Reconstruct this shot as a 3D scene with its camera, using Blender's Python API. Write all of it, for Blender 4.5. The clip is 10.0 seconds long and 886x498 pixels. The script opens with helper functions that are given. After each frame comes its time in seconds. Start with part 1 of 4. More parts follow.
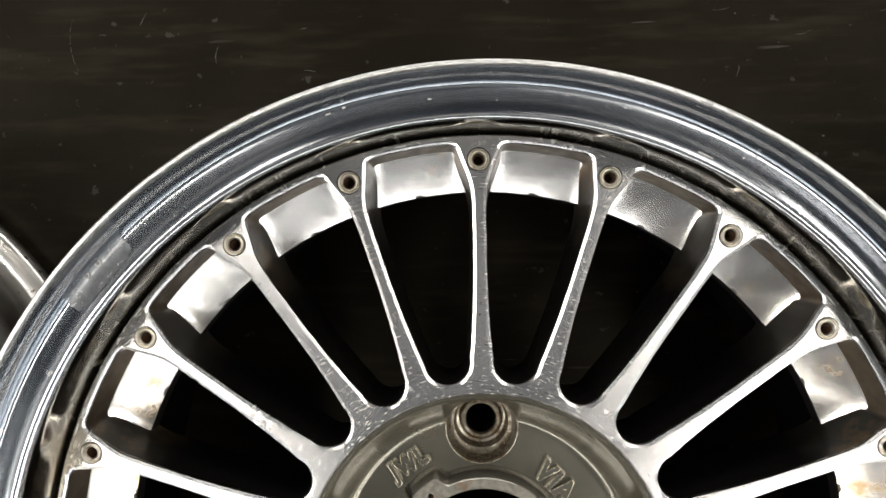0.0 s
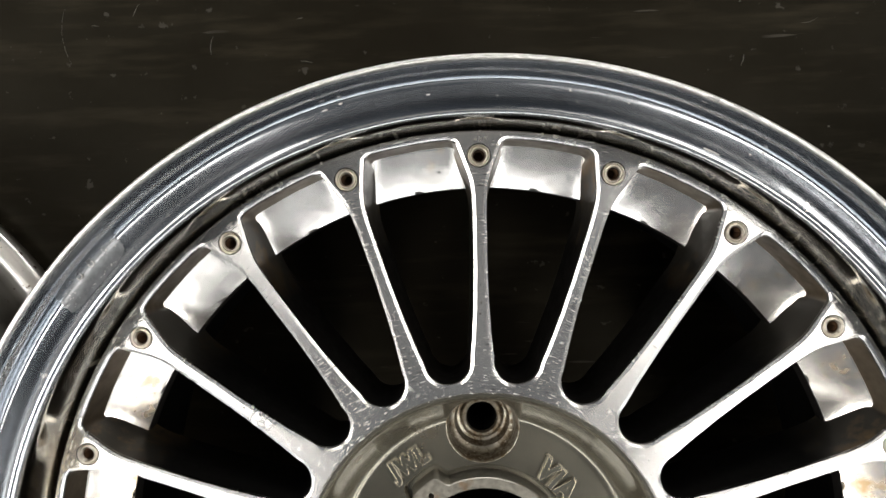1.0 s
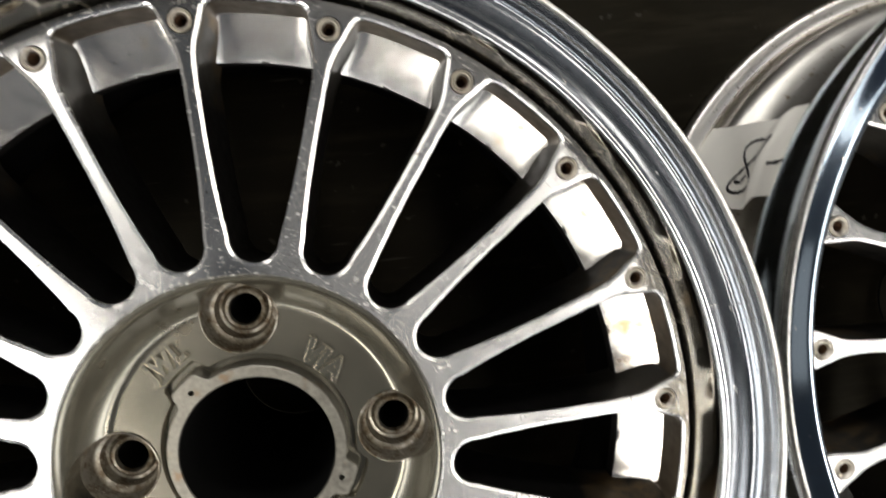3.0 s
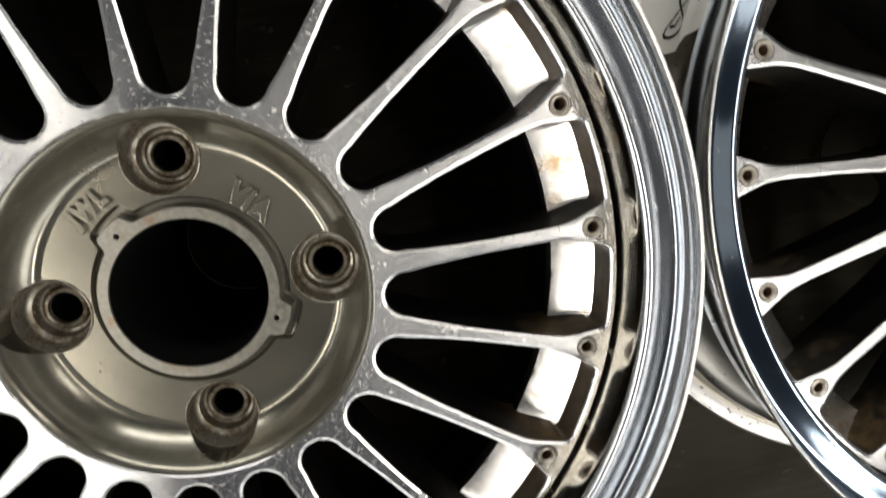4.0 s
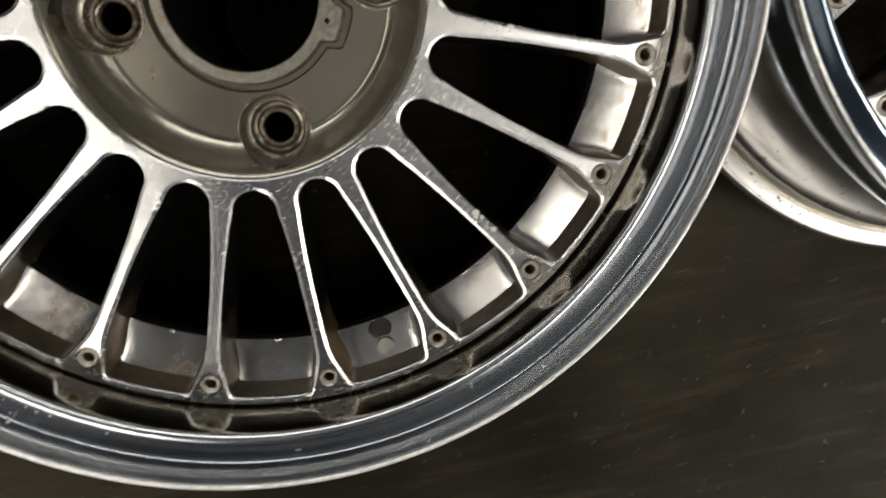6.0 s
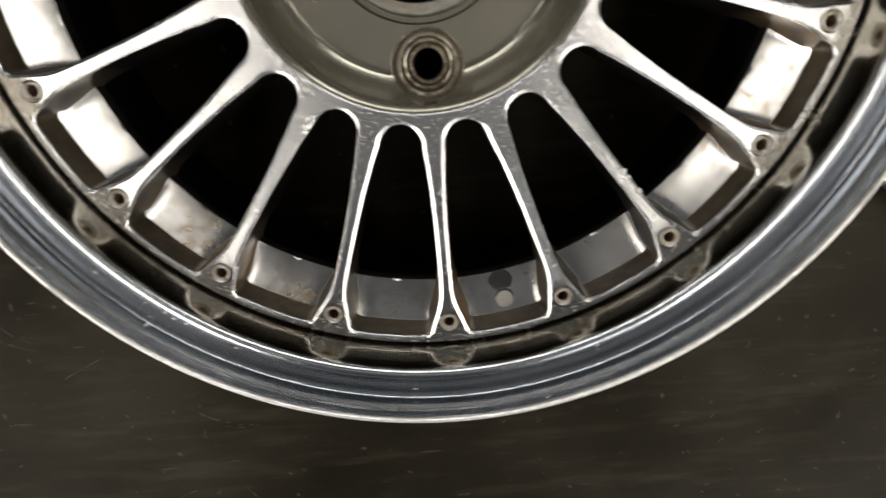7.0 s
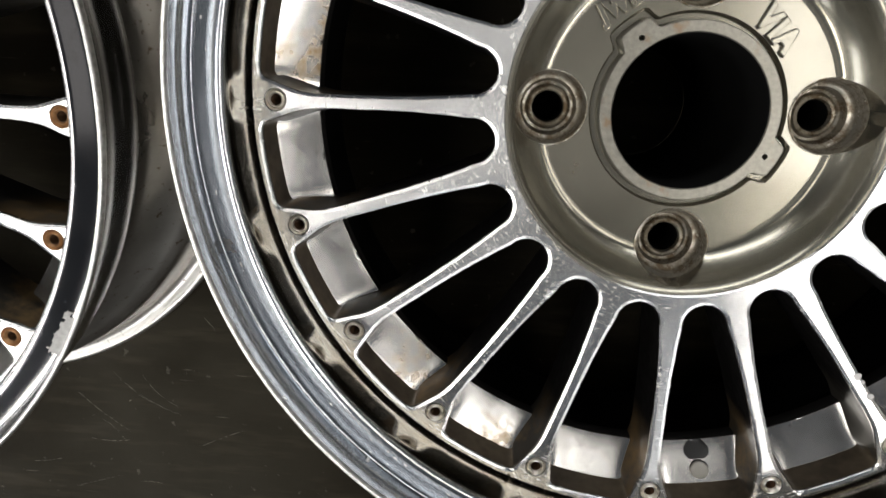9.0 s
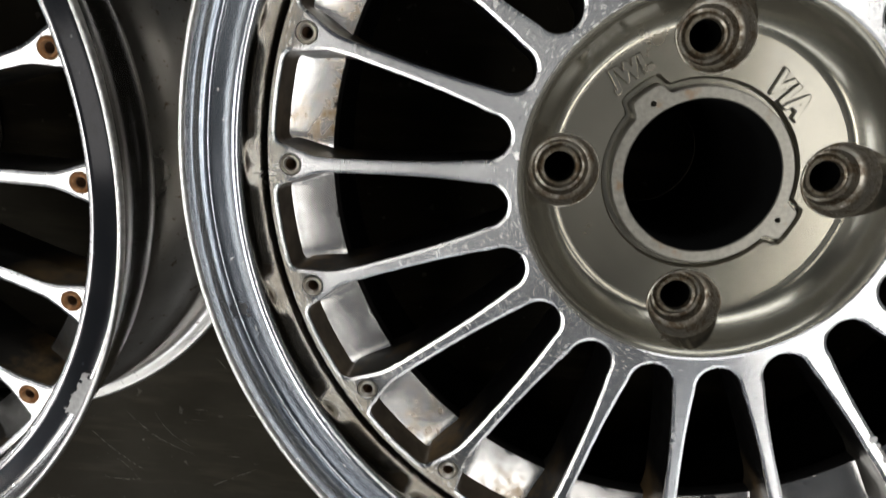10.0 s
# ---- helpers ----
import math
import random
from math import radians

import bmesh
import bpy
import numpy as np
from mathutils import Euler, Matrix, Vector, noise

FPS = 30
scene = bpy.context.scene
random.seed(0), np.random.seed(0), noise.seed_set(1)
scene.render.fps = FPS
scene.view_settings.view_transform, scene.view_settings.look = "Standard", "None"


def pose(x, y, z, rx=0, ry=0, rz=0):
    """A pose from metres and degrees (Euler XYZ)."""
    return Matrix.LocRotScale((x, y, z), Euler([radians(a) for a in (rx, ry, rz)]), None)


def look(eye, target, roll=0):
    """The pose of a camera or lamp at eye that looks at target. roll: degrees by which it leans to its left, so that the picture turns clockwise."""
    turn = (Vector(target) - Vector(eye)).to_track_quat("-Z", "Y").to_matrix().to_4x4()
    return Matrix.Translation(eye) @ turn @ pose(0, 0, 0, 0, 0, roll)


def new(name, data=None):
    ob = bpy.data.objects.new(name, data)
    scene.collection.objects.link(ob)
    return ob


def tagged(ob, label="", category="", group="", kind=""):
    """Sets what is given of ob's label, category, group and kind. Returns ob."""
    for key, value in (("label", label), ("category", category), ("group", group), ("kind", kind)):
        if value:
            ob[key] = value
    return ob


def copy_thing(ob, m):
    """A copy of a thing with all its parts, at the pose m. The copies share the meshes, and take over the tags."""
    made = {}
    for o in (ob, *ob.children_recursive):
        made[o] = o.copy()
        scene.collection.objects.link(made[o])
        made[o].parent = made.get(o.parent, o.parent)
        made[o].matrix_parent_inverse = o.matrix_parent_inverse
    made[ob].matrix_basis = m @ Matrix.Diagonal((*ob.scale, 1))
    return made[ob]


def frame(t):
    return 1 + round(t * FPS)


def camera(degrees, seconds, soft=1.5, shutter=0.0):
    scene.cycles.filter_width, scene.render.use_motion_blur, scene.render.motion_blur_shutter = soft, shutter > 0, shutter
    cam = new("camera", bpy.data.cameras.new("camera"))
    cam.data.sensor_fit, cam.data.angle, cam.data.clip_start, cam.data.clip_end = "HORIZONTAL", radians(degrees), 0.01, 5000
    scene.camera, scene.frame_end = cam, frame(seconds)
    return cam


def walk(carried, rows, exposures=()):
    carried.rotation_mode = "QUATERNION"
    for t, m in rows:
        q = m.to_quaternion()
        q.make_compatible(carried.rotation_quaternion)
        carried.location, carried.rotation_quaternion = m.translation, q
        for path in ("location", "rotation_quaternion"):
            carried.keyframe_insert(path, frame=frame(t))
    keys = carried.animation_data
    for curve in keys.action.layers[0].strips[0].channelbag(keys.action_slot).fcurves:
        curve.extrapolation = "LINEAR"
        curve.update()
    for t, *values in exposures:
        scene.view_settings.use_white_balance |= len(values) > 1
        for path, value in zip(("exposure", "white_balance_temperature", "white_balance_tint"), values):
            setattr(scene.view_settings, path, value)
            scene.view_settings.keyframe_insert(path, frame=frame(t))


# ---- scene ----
# ---------------- camera ----------------
cam = camera(69.0, 10.0, shutter=0.5)
PATH = [
    (0, -0.00669, 0.12358, 0.35938, -1.307, 1.588, -1.027),
    (0.5, -0.00696, 0.12666, 0.35662, -1.850, 1.596, -1.219),
    (1, -0.00668, 0.12783, 0.35508, -2.588, 1.571, -1.227),
    (1.5, -0.00646, 0.12713, 0.35455, -2.588, 1.401, -1.037),
    (2, 0.00620, 0.12253, 0.35149, -2.794, -1.854, -2.309),
    (2.5, 0.03448, 0.10912, 0.34988, -5.081, -4.205, -5.031),
    (2.7, 0.04419, 0.10182, 0.34984, -5.203, -4.948, -5.878),
    (3.8, 0.06723, 0.06275, 0.35513, -10.639, -7.961, -8.659),
    (4, 0.06855, 0.05200, 0.35733, -11.218, -8.008, -8.870),
    (4.5, 0.06655, 0.02766, 0.36485, -11.975, -7.783, -9.690),
    (5, 0.06215, 0.00080, 0.36907, -12.925, -8.153, -10.113),
    (5.5, 0.05457, -0.01748, 0.37217, -14.154, -7.441, -10.161),
    (5.7, 0.04957, -0.02528, 0.37294, -14.738, -7.091, -10.248),
    (6.8, 0.01392, -0.04126, 0.37034, -18.032, -1.537, -5.772),
    (7, 0.00623, -0.03903, 0.36889, -18.493, -0.125, -4.806),
    (7.5, -0.02632, -0.03101, 0.36859, -18.469, 3.316, -1.309),
    (8, -0.04006, -0.02141, 0.37009, -17.173, 4.456, 0.214),
    (8.5, -0.05312, -0.00593, 0.36736, -15.644, 4.624, 1.229),
    (9, -0.06774, 0.00939, 0.36430, -14.696, 5.177, 1.731),
    (9.5, -0.07005, 0.01645, 0.36525, -14.744, 5.298, 1.836),
    (10, -0.07015, 0.02860, 0.36113, -13.832, 5.931, 1.527),
]
walk(cam, [(t, pose(x, y, z, rx, ry, rz)) for t, x, y, z, rx, ry, rz in PATH],
     exposures=[(0, 0.32, 6450, 10), (1.5, 0.28, 6400, 10), (2.5, 0.16, 6450, 10), (4.0, -0.17, 6450, 10), (4.5, -0.24, 6500, 10), (5.5, -0.31, 6600, 10), (7.0, 0.03, 6550, 10), (8.0, 0.09, 6600, 10), (8.5, 0.09, 6400, 10), (9.0, 0.07, 6250, 10), (9.5, -0.48, 6050, 10), (10.0, -0.35, 6100, 10)])

# ---------------- light ----------------
world = bpy.data.worlds.new("room_air")
scene.world = world
world.use_nodes = True
world.node_tree.nodes["Background"].inputs[0].default_value = (0.02, 0.022, 0.025, 1)
world.node_tree.nodes["Background"].inputs[1].default_value = 0.3


def strip_light(name, where, target, wide, long, watts, colour=(1, 0.98, 0.95), roll=0):
    data = bpy.data.lights.new(name, "AREA")
    data.shape, data.size, data.size_y, data.energy, data.color = "RECTANGLE", wide, long, watts, colour
    ob = new(name, data)
    ob.matrix_world = look(where, target, roll)
    return ob


# Tubes, wall lamps and windows are unseen, placed by what the metal reflects.
WARM = (1.0, 0.945, 0.865)
DAY = (1.0, 0.985, 0.955)
strip_light("ceiling_tube", (-1.58, -1.00, 2.36), (-1.58, -1.00, 0), 0.70, 2.3, 62, WARM)
strip_light("short_ceiling_tube", (-1.14, 0.80, 2.36), (-1.14, 0.80, 0), 0.36, 1.2, 10, WARM)
strip_light("ceiling_tube", (1.40, -1.10, 2.36), (1.40, -1.10, 0), 0.42, 1.8, 38, WARM)
strip_light("short_ceiling_tube", (1.00, 0.35, 2.36), (1.00, 0.35, 0), 0.34, 1.3, 10.5, WARM)
strip_light("cross_tube", (1.15, 1.10, 2.37), (1.15, 1.10, 0), 1.6, 0.20, 2.4, WARM)
# Two unseen panels added to brighten the hub and the lip's lower right.
strip_light("ceiling_fill", (0.0, 0.0, 2.37), (0.0, 0.0, 0), 0.8, 0.8, 0.8, WARM)
strip_light("ceiling_fill", (1.0, -2.10, 2.36), (1.0, -2.10, 0), 0.9, 0.7, 9, DAY)
# Dim unseen panels added to stand for lit side walls.
strip_light("side_wall_fill", (-2.60, -0.35, 2.05), (0, 0, 0.1), 1.2, 3.6, 4.5, WARM, 90)
strip_light("side_wall_fill", (2.60, -0.50, 2.05), (0, 0, 0.1), 1.2, 3.2, 4.0, WARM, 90)
strip_light("wall_lamp", (2.35, 0.95, 1.95), (0, 0, 0.1), 0.45, 0.7, 8, WARM, 90)
strip_light("wall_lamp", (2.40, -2.00, 1.60), (0, 0, 0.1), 0.70, 1.5, 16, DAY, 90)
strip_light("north_window", (0.0, 2.72, 1.30), (0, 0, 0.1), 3.6, 0.50, 50, DAY)
strip_light("south_window", (0, -3.52, 1.90), (0, 0, 0.1), 5.2, 0.75, 62, DAY)
strip_light("west_window", (-2.72, -0.35, 1.22), (0, 0, 0.1), 2.6, 0.50, 27, DAY)

# ---------------- materials ----------------
def material(name):
    m = bpy.data.materials.new(name)
    m.use_nodes = True
    nt = m.node_tree
    return m, nt, nt.nodes["Principled BSDF"]


def node(nt, kind, **inputs):
    n = nt.nodes.new(kind)
    for k, v in inputs.items():
        n.inputs[k.replace("_", " ")].default_value = v
    return n


def noise_tex(nt, scale, detail=4.0, rough=0.55, stretch=None, turn=None):
    co = nt.nodes.new("ShaderNodeTexCoord")
    mp = nt.nodes.new("ShaderNodeMapping")
    if stretch:
        mp.inputs["Scale"].default_value = stretch
    if turn:
        mp.inputs["Rotation"].default_value = turn
    nt.links.new(co.outputs["Object"], mp.inputs["Vector"])
    n = node(nt, "ShaderNodeTexNoise", Scale=scale, Detail=detail, Roughness=rough)
    nt.links.new(mp.outputs["Vector"], n.inputs["Vector"])
    return n.outputs["Fac"]


def ramp(nt, fac, stops):
    r = nt.nodes.new("ShaderNodeValToRGB")
    nt.links.new(fac, r.inputs["Fac"])
    while len(r.color_ramp.elements) < len(stops):
        r.color_ramp.elements.new(0.5)
    for e, (p, c) in zip(r.color_ramp.elements, stops):
        e.position = p
        e.color = (c, c, c, 1) if isinstance(c, (int, float)) else (*c, 1)
    return r.outputs["Color"]


def mix(nt, fac, a, b, blend="MIX"):
    m = nt.nodes.new("ShaderNodeMix")
    m.data_type, m.blend_type = "RGBA", blend
    for sock, v in ((m.inputs["Factor"], fac), (m.inputs[6], a), (m.inputs[7], b)):
        if isinstance(v, (int, float)):
            sock.default_value = v
        elif isinstance(v, tuple):
            sock.default_value = (*v, 1)
        else:
            nt.links.new(v, sock)
    return m.outputs[2]


def bump(nt, bsdf, height, strength, distance=0.0005):
    b = node(nt, "ShaderNodeBump", Strength=strength, Distance=distance)
    nt.links.new(height, b.inputs["Height"])
    nt.links.new(b.outputs["Normal"], bsdf.inputs["Normal"])


def radial_tangent(nt, bsdf, amount, turn=0.0):
    t = nt.nodes.new("ShaderNodeTangent")
    t.direction_type, t.axis = "RADIAL", "Z"
    nt.links.new(t.outputs["Tangent"], bsdf.inputs["Tangent"])
    bsdf.inputs["Anisotropic"].default_value = amount
    bsdf.inputs["Anisotropic Rotation"].default_value = turn


def polar_noise(nt, along, around):
    """Noise over radius and angle: marks that run round the wheel."""
    co = nt.nodes.new("ShaderNodeTexCoord")
    sep = nt.nodes.new("ShaderNodeSeparateXYZ")
    nt.links.new(co.outputs["Object"], sep.inputs[0])
    flat = nt.nodes.new("ShaderNodeCombineXYZ")
    nt.links.new(sep.outputs[0], flat.inputs[0])
    nt.links.new(sep.outputs[1], flat.inputs[1])
    length = nt.nodes.new("ShaderNodeVectorMath")
    length.operation = "LENGTH"
    nt.links.new(flat.outputs[0], length.inputs[0])
    turn = nt.nodes.new("ShaderNodeMath")
    turn.operation = "ARCTAN2"
    nt.links.new(sep.outputs[1], turn.inputs[0])
    nt.links.new(sep.outputs[0], turn.inputs[1])
    both = nt.nodes.new("ShaderNodeCombineXYZ")
    for k, (out, scale) in enumerate(((length.outputs["Value"], along), (turn.outputs[0], around))):
        m = nt.nodes.new("ShaderNodeMath")
        m.operation = "MULTIPLY"
        m.inputs[1].default_value = scale
        nt.links.new(out, m.inputs[0])
        nt.links.new(m.outputs[0], both.inputs[k])
    n = node(nt, "ShaderNodeTexNoise", Scale=1.0, Detail=2.0, Roughness=0.5)
    nt.links.new(both.outputs[0], n.inputs["Vector"])
    return n.outputs["Fac"]


def radius_of(nt):
    co = nt.nodes.new("ShaderNodeTexCoord")
    flat = nt.nodes.new("ShaderNodeVectorMath")
    flat.operation = "MULTIPLY"
    flat.inputs[1].default_value = (1, 1, 0)
    nt.links.new(co.outputs["Object"], flat.inputs[0])
    length = nt.nodes.new("ShaderNodeVectorMath")
    length.operation = "LENGTH"
    nt.links.new(flat.outputs[0], length.inputs[0])
    return length.outputs["Value"]


def machined_aluminium():
    m, nt, b = material("machined_aluminium")
    b.inputs["Metallic"].default_value = 1
    grain = noise_tex(nt, 45, 4, 0.5)
    pits = noise_tex(nt, 480, 2, 0.5)
    big = noise_tex(nt, 55, 3, 0.5)
    arcs = polar_noise(nt, 1500, 14)
    pit_mask = ramp(nt, pits, [(0.23, 1), (0.27, 0)])
    nick = ramp(nt, polar_noise(nt, 420, 60), [(0.70, 0), (0.73, 1)])
    cross = polar_noise(nt, 1900, 26)
    where = noise_tex(nt, 24, 2, 0.5)
    tick = mix(nt, 1.0, ramp(nt, cross, [(0.655, 0), (0.685, 1)]), ramp(nt, where, [(0.37, 0), (0.46, 1)]), "MULTIPLY")
    cut = mix(nt, 1.0, ramp(nt, cross, [(0.315, 1), (0.335, 0)]), ramp(nt, where, [(0.34, 0), (0.43, 1)]), "MULTIPLY")
    chalk = ramp(nt, mix(nt, 0.5, big, pits), [(0.63, 0), (0.68, 1)])
    col = mix(nt, grain, (0.47, 0.47, 0.47), (0.62, 0.62, 0.615))
    col = mix(nt, pit_mask, col, (0.10, 0.085, 0.065))
    col = mix(nt, chalk, col, (0.86, 0.85, 0.82))
    col = mix(nt, nick, col, (0.30, 0.28, 0.25))
    col = mix(nt, cut, col, (0.08, 0.07, 0.06))
    col = mix(nt, tick, col, (0.88, 0.87, 0.85))
    nt.links.new(col, b.inputs["Base Color"])
    nt.links.new(ramp(nt, mix(nt, 0.5, mix(nt, 0.6, grain, chalk), tick), [(0.1, 0.24), (0.6, 0.55)]), b.inputs["Roughness"])
    radial_tangent(nt, b, 0.9, 0.25)
    bump(nt, b, mix(nt, 0.5, mix(nt, 0.5, arcs, cross), nick), 0.12, 0.0003)
    return m


def cast_wall():
    m, nt, b = material("cast_aluminium_wall")
    b.inputs["Metallic"].default_value = 0.9
    big = noise_tex(nt, 26, 4, 0.55)
    fine = noise_tex(nt, 260, 3, 0.5)
    dirt = ramp(nt, mix(nt, 0.25, big, fine), [(0.56, 0), (0.68, 1)])
    cloud = ramp(nt, noise_tex(nt, 48, 5, 0.6), [(0.40, 0), (0.64, 1)])
    specks = ramp(nt, noise_tex(nt, 520, 2), [(0.26, 1), (0.29, 0)])
    col = mix(nt, cloud, (0.57, 0.56, 0.543), (0.35, 0.342, 0.326))
    col = mix(nt, dirt, col, (0.28, 0.205, 0.12))
    col = mix(nt, specks, col, (0.05, 0.04, 0.03))
    nt.links.new(col, b.inputs["Base Color"])
    nt.links.new(ramp(nt, mix(nt, 0.3, dirt, fine), [(0.1, 0.20), (0.8, 0.32)]), b.inputs["Roughness"])
    bump(nt, b, mix(nt, 0.15, big, fine), 0.06, 0.0005)
    return m


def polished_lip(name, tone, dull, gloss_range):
    """Mirror-like wall and dish with cloudy haze; the bead is worn to satin, the shoulder and the crest have some
    highlight put into their colour.
    """
    m, nt, b = material(name)
    b.inputs["Metallic"].default_value = 1
    smear = noise_tex(nt, 30, 6, 0.65)
    fine = noise_tex(nt, 300, 4, 0.6)
    blotch = ramp(nt, mix(nt, 0.3, smear, fine), [(0.52, 0), (0.72, 1)])
    specks = ramp(nt, noise_tex(nt, 330, 2, 0.5), [(0.255, 1), (0.28, 0)])
    haze = ramp(nt, noise_tex(nt, 13, 4, 0.6), [(0.40, 0), (0.66, 1)])
    col = mix(nt, blotch, tone, dull)
    col = mix(nt, specks, col, (0.85, 0.85, 0.84))
    radius = nt.nodes.new("ShaderNodeMapRange")
    radius.inputs["From Min"].default_value, radius.inputs["From Max"].default_value = 0.1590, 0.1780
    nt.links.new(radius_of(nt), radius.inputs["Value"])

    def by_radius(stops):
        return ramp(nt, radius.outputs["Result"], [((r - 0.1590) / 0.0190, v) for r, v in stops])

    dish = by_radius([(0.1602, 0), (0.1610, 1)])
    # Inner wall: grime mottling, with the gold it reflects put into the colour.
    wall_tone = mix(nt, ramp(nt, smear, [(0.40, 0), (0.62, 1)]), (0.49, 0.47, 0.415), (0.34, 0.30, 0.235))
    col = mix(nt, dish, wall_tone, col)
    satin = by_radius([(0.1606, 0), (0.1612, 0.22), (0.1622, 0.22), (0.1630, 0), (0.1730, 0), (0.1740, 0.15), (0.1753, 0.15), (0.1762, 0.9)])
    worn = mix(nt, ramp(nt, polar_noise(nt, 2200, 60), [(0.40, 0), (0.62, 1)]), (0.90, 0.885, 0.85), (0.66, 0.645, 0.61))
    col = mix(nt, satin, col, worn)
    nt.links.new(col, b.inputs["Base Color"])
    gloss = ramp(nt, mix(nt, 0.3, mix(nt, 0.6, blotch, haze), specks), [(0.0, gloss_range[0]), (0.6, gloss_range[1])])
    gloss = mix(nt, dish, (0.16, 0.16, 0.16), gloss)
    nt.links.new(mix(nt, satin, gloss, (0.36, 0.36, 0.36)), b.inputs["Roughness"])
    bump(nt, b, mix(nt, 0.25, smear, fine), 0.03, 0.0003)
    return m


def barrel_metal():
    m, nt, b = material("dull_rolled_aluminium")
    b.inputs["Metallic"].default_value = 1
    big = noise_tex(nt, 18, 5, 0.6)
    fine = noise_tex(nt, 240, 4, 0.6)
    col = mix(nt, ramp(nt, big, [(0.35, 0), (0.7, 1)]), (0.30, 0.285, 0.255), (0.46, 0.44, 0.405))
    # Flange made paler than the well: the light it catches, put into colour.
    flange = nt.nodes.new("ShaderNodeMapRange")
    flange.inputs["From Min"].default_value, flange.inputs["From Max"].default_value = 0.1672, 0.1682
    nt.links.new(radius_of(nt), flange.inputs["Value"])
    col = mix(nt, flange.outputs["Result"], col, (0.82, 0.79, 0.74))
    col = mix(nt, ramp(nt, fine, [(0.62, 0), (0.70, 1)]), col, (0.16, 0.12, 0.08))
    nt.links.new(col, b.inputs["Base Color"])
    nt.links.new(ramp(nt, big, [(0.3, 0.24), (0.7, 0.42)]), b.inputs["Roughness"])
    radial_tangent(nt, b, 0.5)
    turned = noise_tex(nt, 1.0, 2, 0.5, (2.0, 2.0, 1400.0))
    rings = polar_noise(nt, 1300, 1.0)
    bump(nt, b, mix(nt, 0.4, mix(nt, 0.5, turned, rings), fine), 0.16, 0.0004)
    return m


# Near-black for barrel inside, bore and lug holes: their shade put into colour.
def recess_shade():
    m, nt, b = material("recess_shade_black")
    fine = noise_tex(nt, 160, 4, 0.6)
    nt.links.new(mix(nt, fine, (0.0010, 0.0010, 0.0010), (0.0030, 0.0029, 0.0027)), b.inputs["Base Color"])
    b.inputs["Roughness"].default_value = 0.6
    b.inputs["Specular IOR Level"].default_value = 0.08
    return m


def gunmetal_paint():
    m, nt, b = material("gunmetal_paint")
    b.inputs["Metallic"].default_value = 0.9
    b.inputs["Coat Weight"].default_value = 0.7
    b.inputs["Coat Roughness"].default_value = 0.09
    fine = noise_tex(nt, 300, 2, 0.5)
    big = noise_tex(nt, 35, 5, 0.6)
    col = mix(nt, fine, (0.196, 0.184, 0.147), (0.228, 0.214, 0.171))
    col = mix(nt, ramp(nt, big, [(0.62, 0), (0.80, 1)]), col, (0.19, 0.155, 0.11))
    nt.links.new(col, b.inputs["Base Color"])
    nt.links.new(ramp(nt, big, [(0.3, 0.21), (0.75, 0.29)]), b.inputs["Roughness"])
    return m


def worn_ring():
    """Gunmetal worn towards bare casting, with brown stains."""
    m, nt, b = material("worn_gunmetal")
    b.inputs["Metallic"].default_value = 0.85
    big, fine = noise_tex(nt, 90, 4, 0.6), noise_tex(nt, 520, 3, 0.6)
    col = mix(nt, ramp(nt, fine, [(0.30, 0), (0.80, 1)]), (0.185, 0.176, 0.150), (0.27, 0.258, 0.222))
    col = mix(nt, ramp(nt, big, [(0.60, 0), (0.74, 1)]), col, (0.20, 0.135, 0.08))
    nt.links.new(col, b.inputs["Base Color"])
    nt.links.new(ramp(nt, fine, [(0.3, 0.30), (0.7, 0.46)]), b.inputs["Roughness"])
    bump(nt, b, fine, 0.12, 0.0004)
    return m


def rusty_steel():
    m, nt, b = material("rust_stained_steel")
    b.inputs["Metallic"].default_value = 0.8
    big = noise_tex(nt, 170, 5, 0.65)
    fine = noise_tex(nt, 600, 4, 0.6)
    rust = ramp(nt, mix(nt, 0.4, big, fine), [(0.45, 0), (0.58, 1)])
    col = mix(nt, rust, (0.30, 0.28, 0.235), (0.12, 0.088, 0.052))
    col = mix(nt, ramp(nt, fine, [(0.62, 0), (0.68, 1)]), col, (0.6, 0.57, 0.5))
    nt.links.new(col, b.inputs["Base Color"])
    nt.links.new(ramp(nt, rust, [(0.0, 0.3), (1.0, 0.65)]), b.inputs["Roughness"])
    bump(nt, b, big, 0.35, 0.0006)
    return m


def bolt_steel():
    m, nt, b = material("bolt_steel")
    b.inputs["Metallic"].default_value = 1
    big = noise_tex(nt, 260, 4, 0.6)
    col = mix(nt, ramp(nt, big, [(0.57, 0), (0.74, 1)]), (0.62, 0.595, 0.55), (0.15, 0.085, 0.035))
    nt.links.new(col, b.inputs["Base Color"])
    b.inputs["Roughness"].default_value = 0.32
    return m


def plain(name, colour, rough, metal=0.0, scale=120, spread=0.35):
    m, nt, b = material(name)
    n = noise_tex(nt, scale, 4, 0.6)
    lo = tuple(c * (1 - spread) for c in colour)
    hi = tuple(min(1, c * (1 + spread)) for c in colour)
    nt.links.new(mix(nt, n, lo, hi), b.inputs["Base Color"])
    b.inputs["Roughness"].default_value = rough
    b.inputs["Metallic"].default_value = metal
    return m


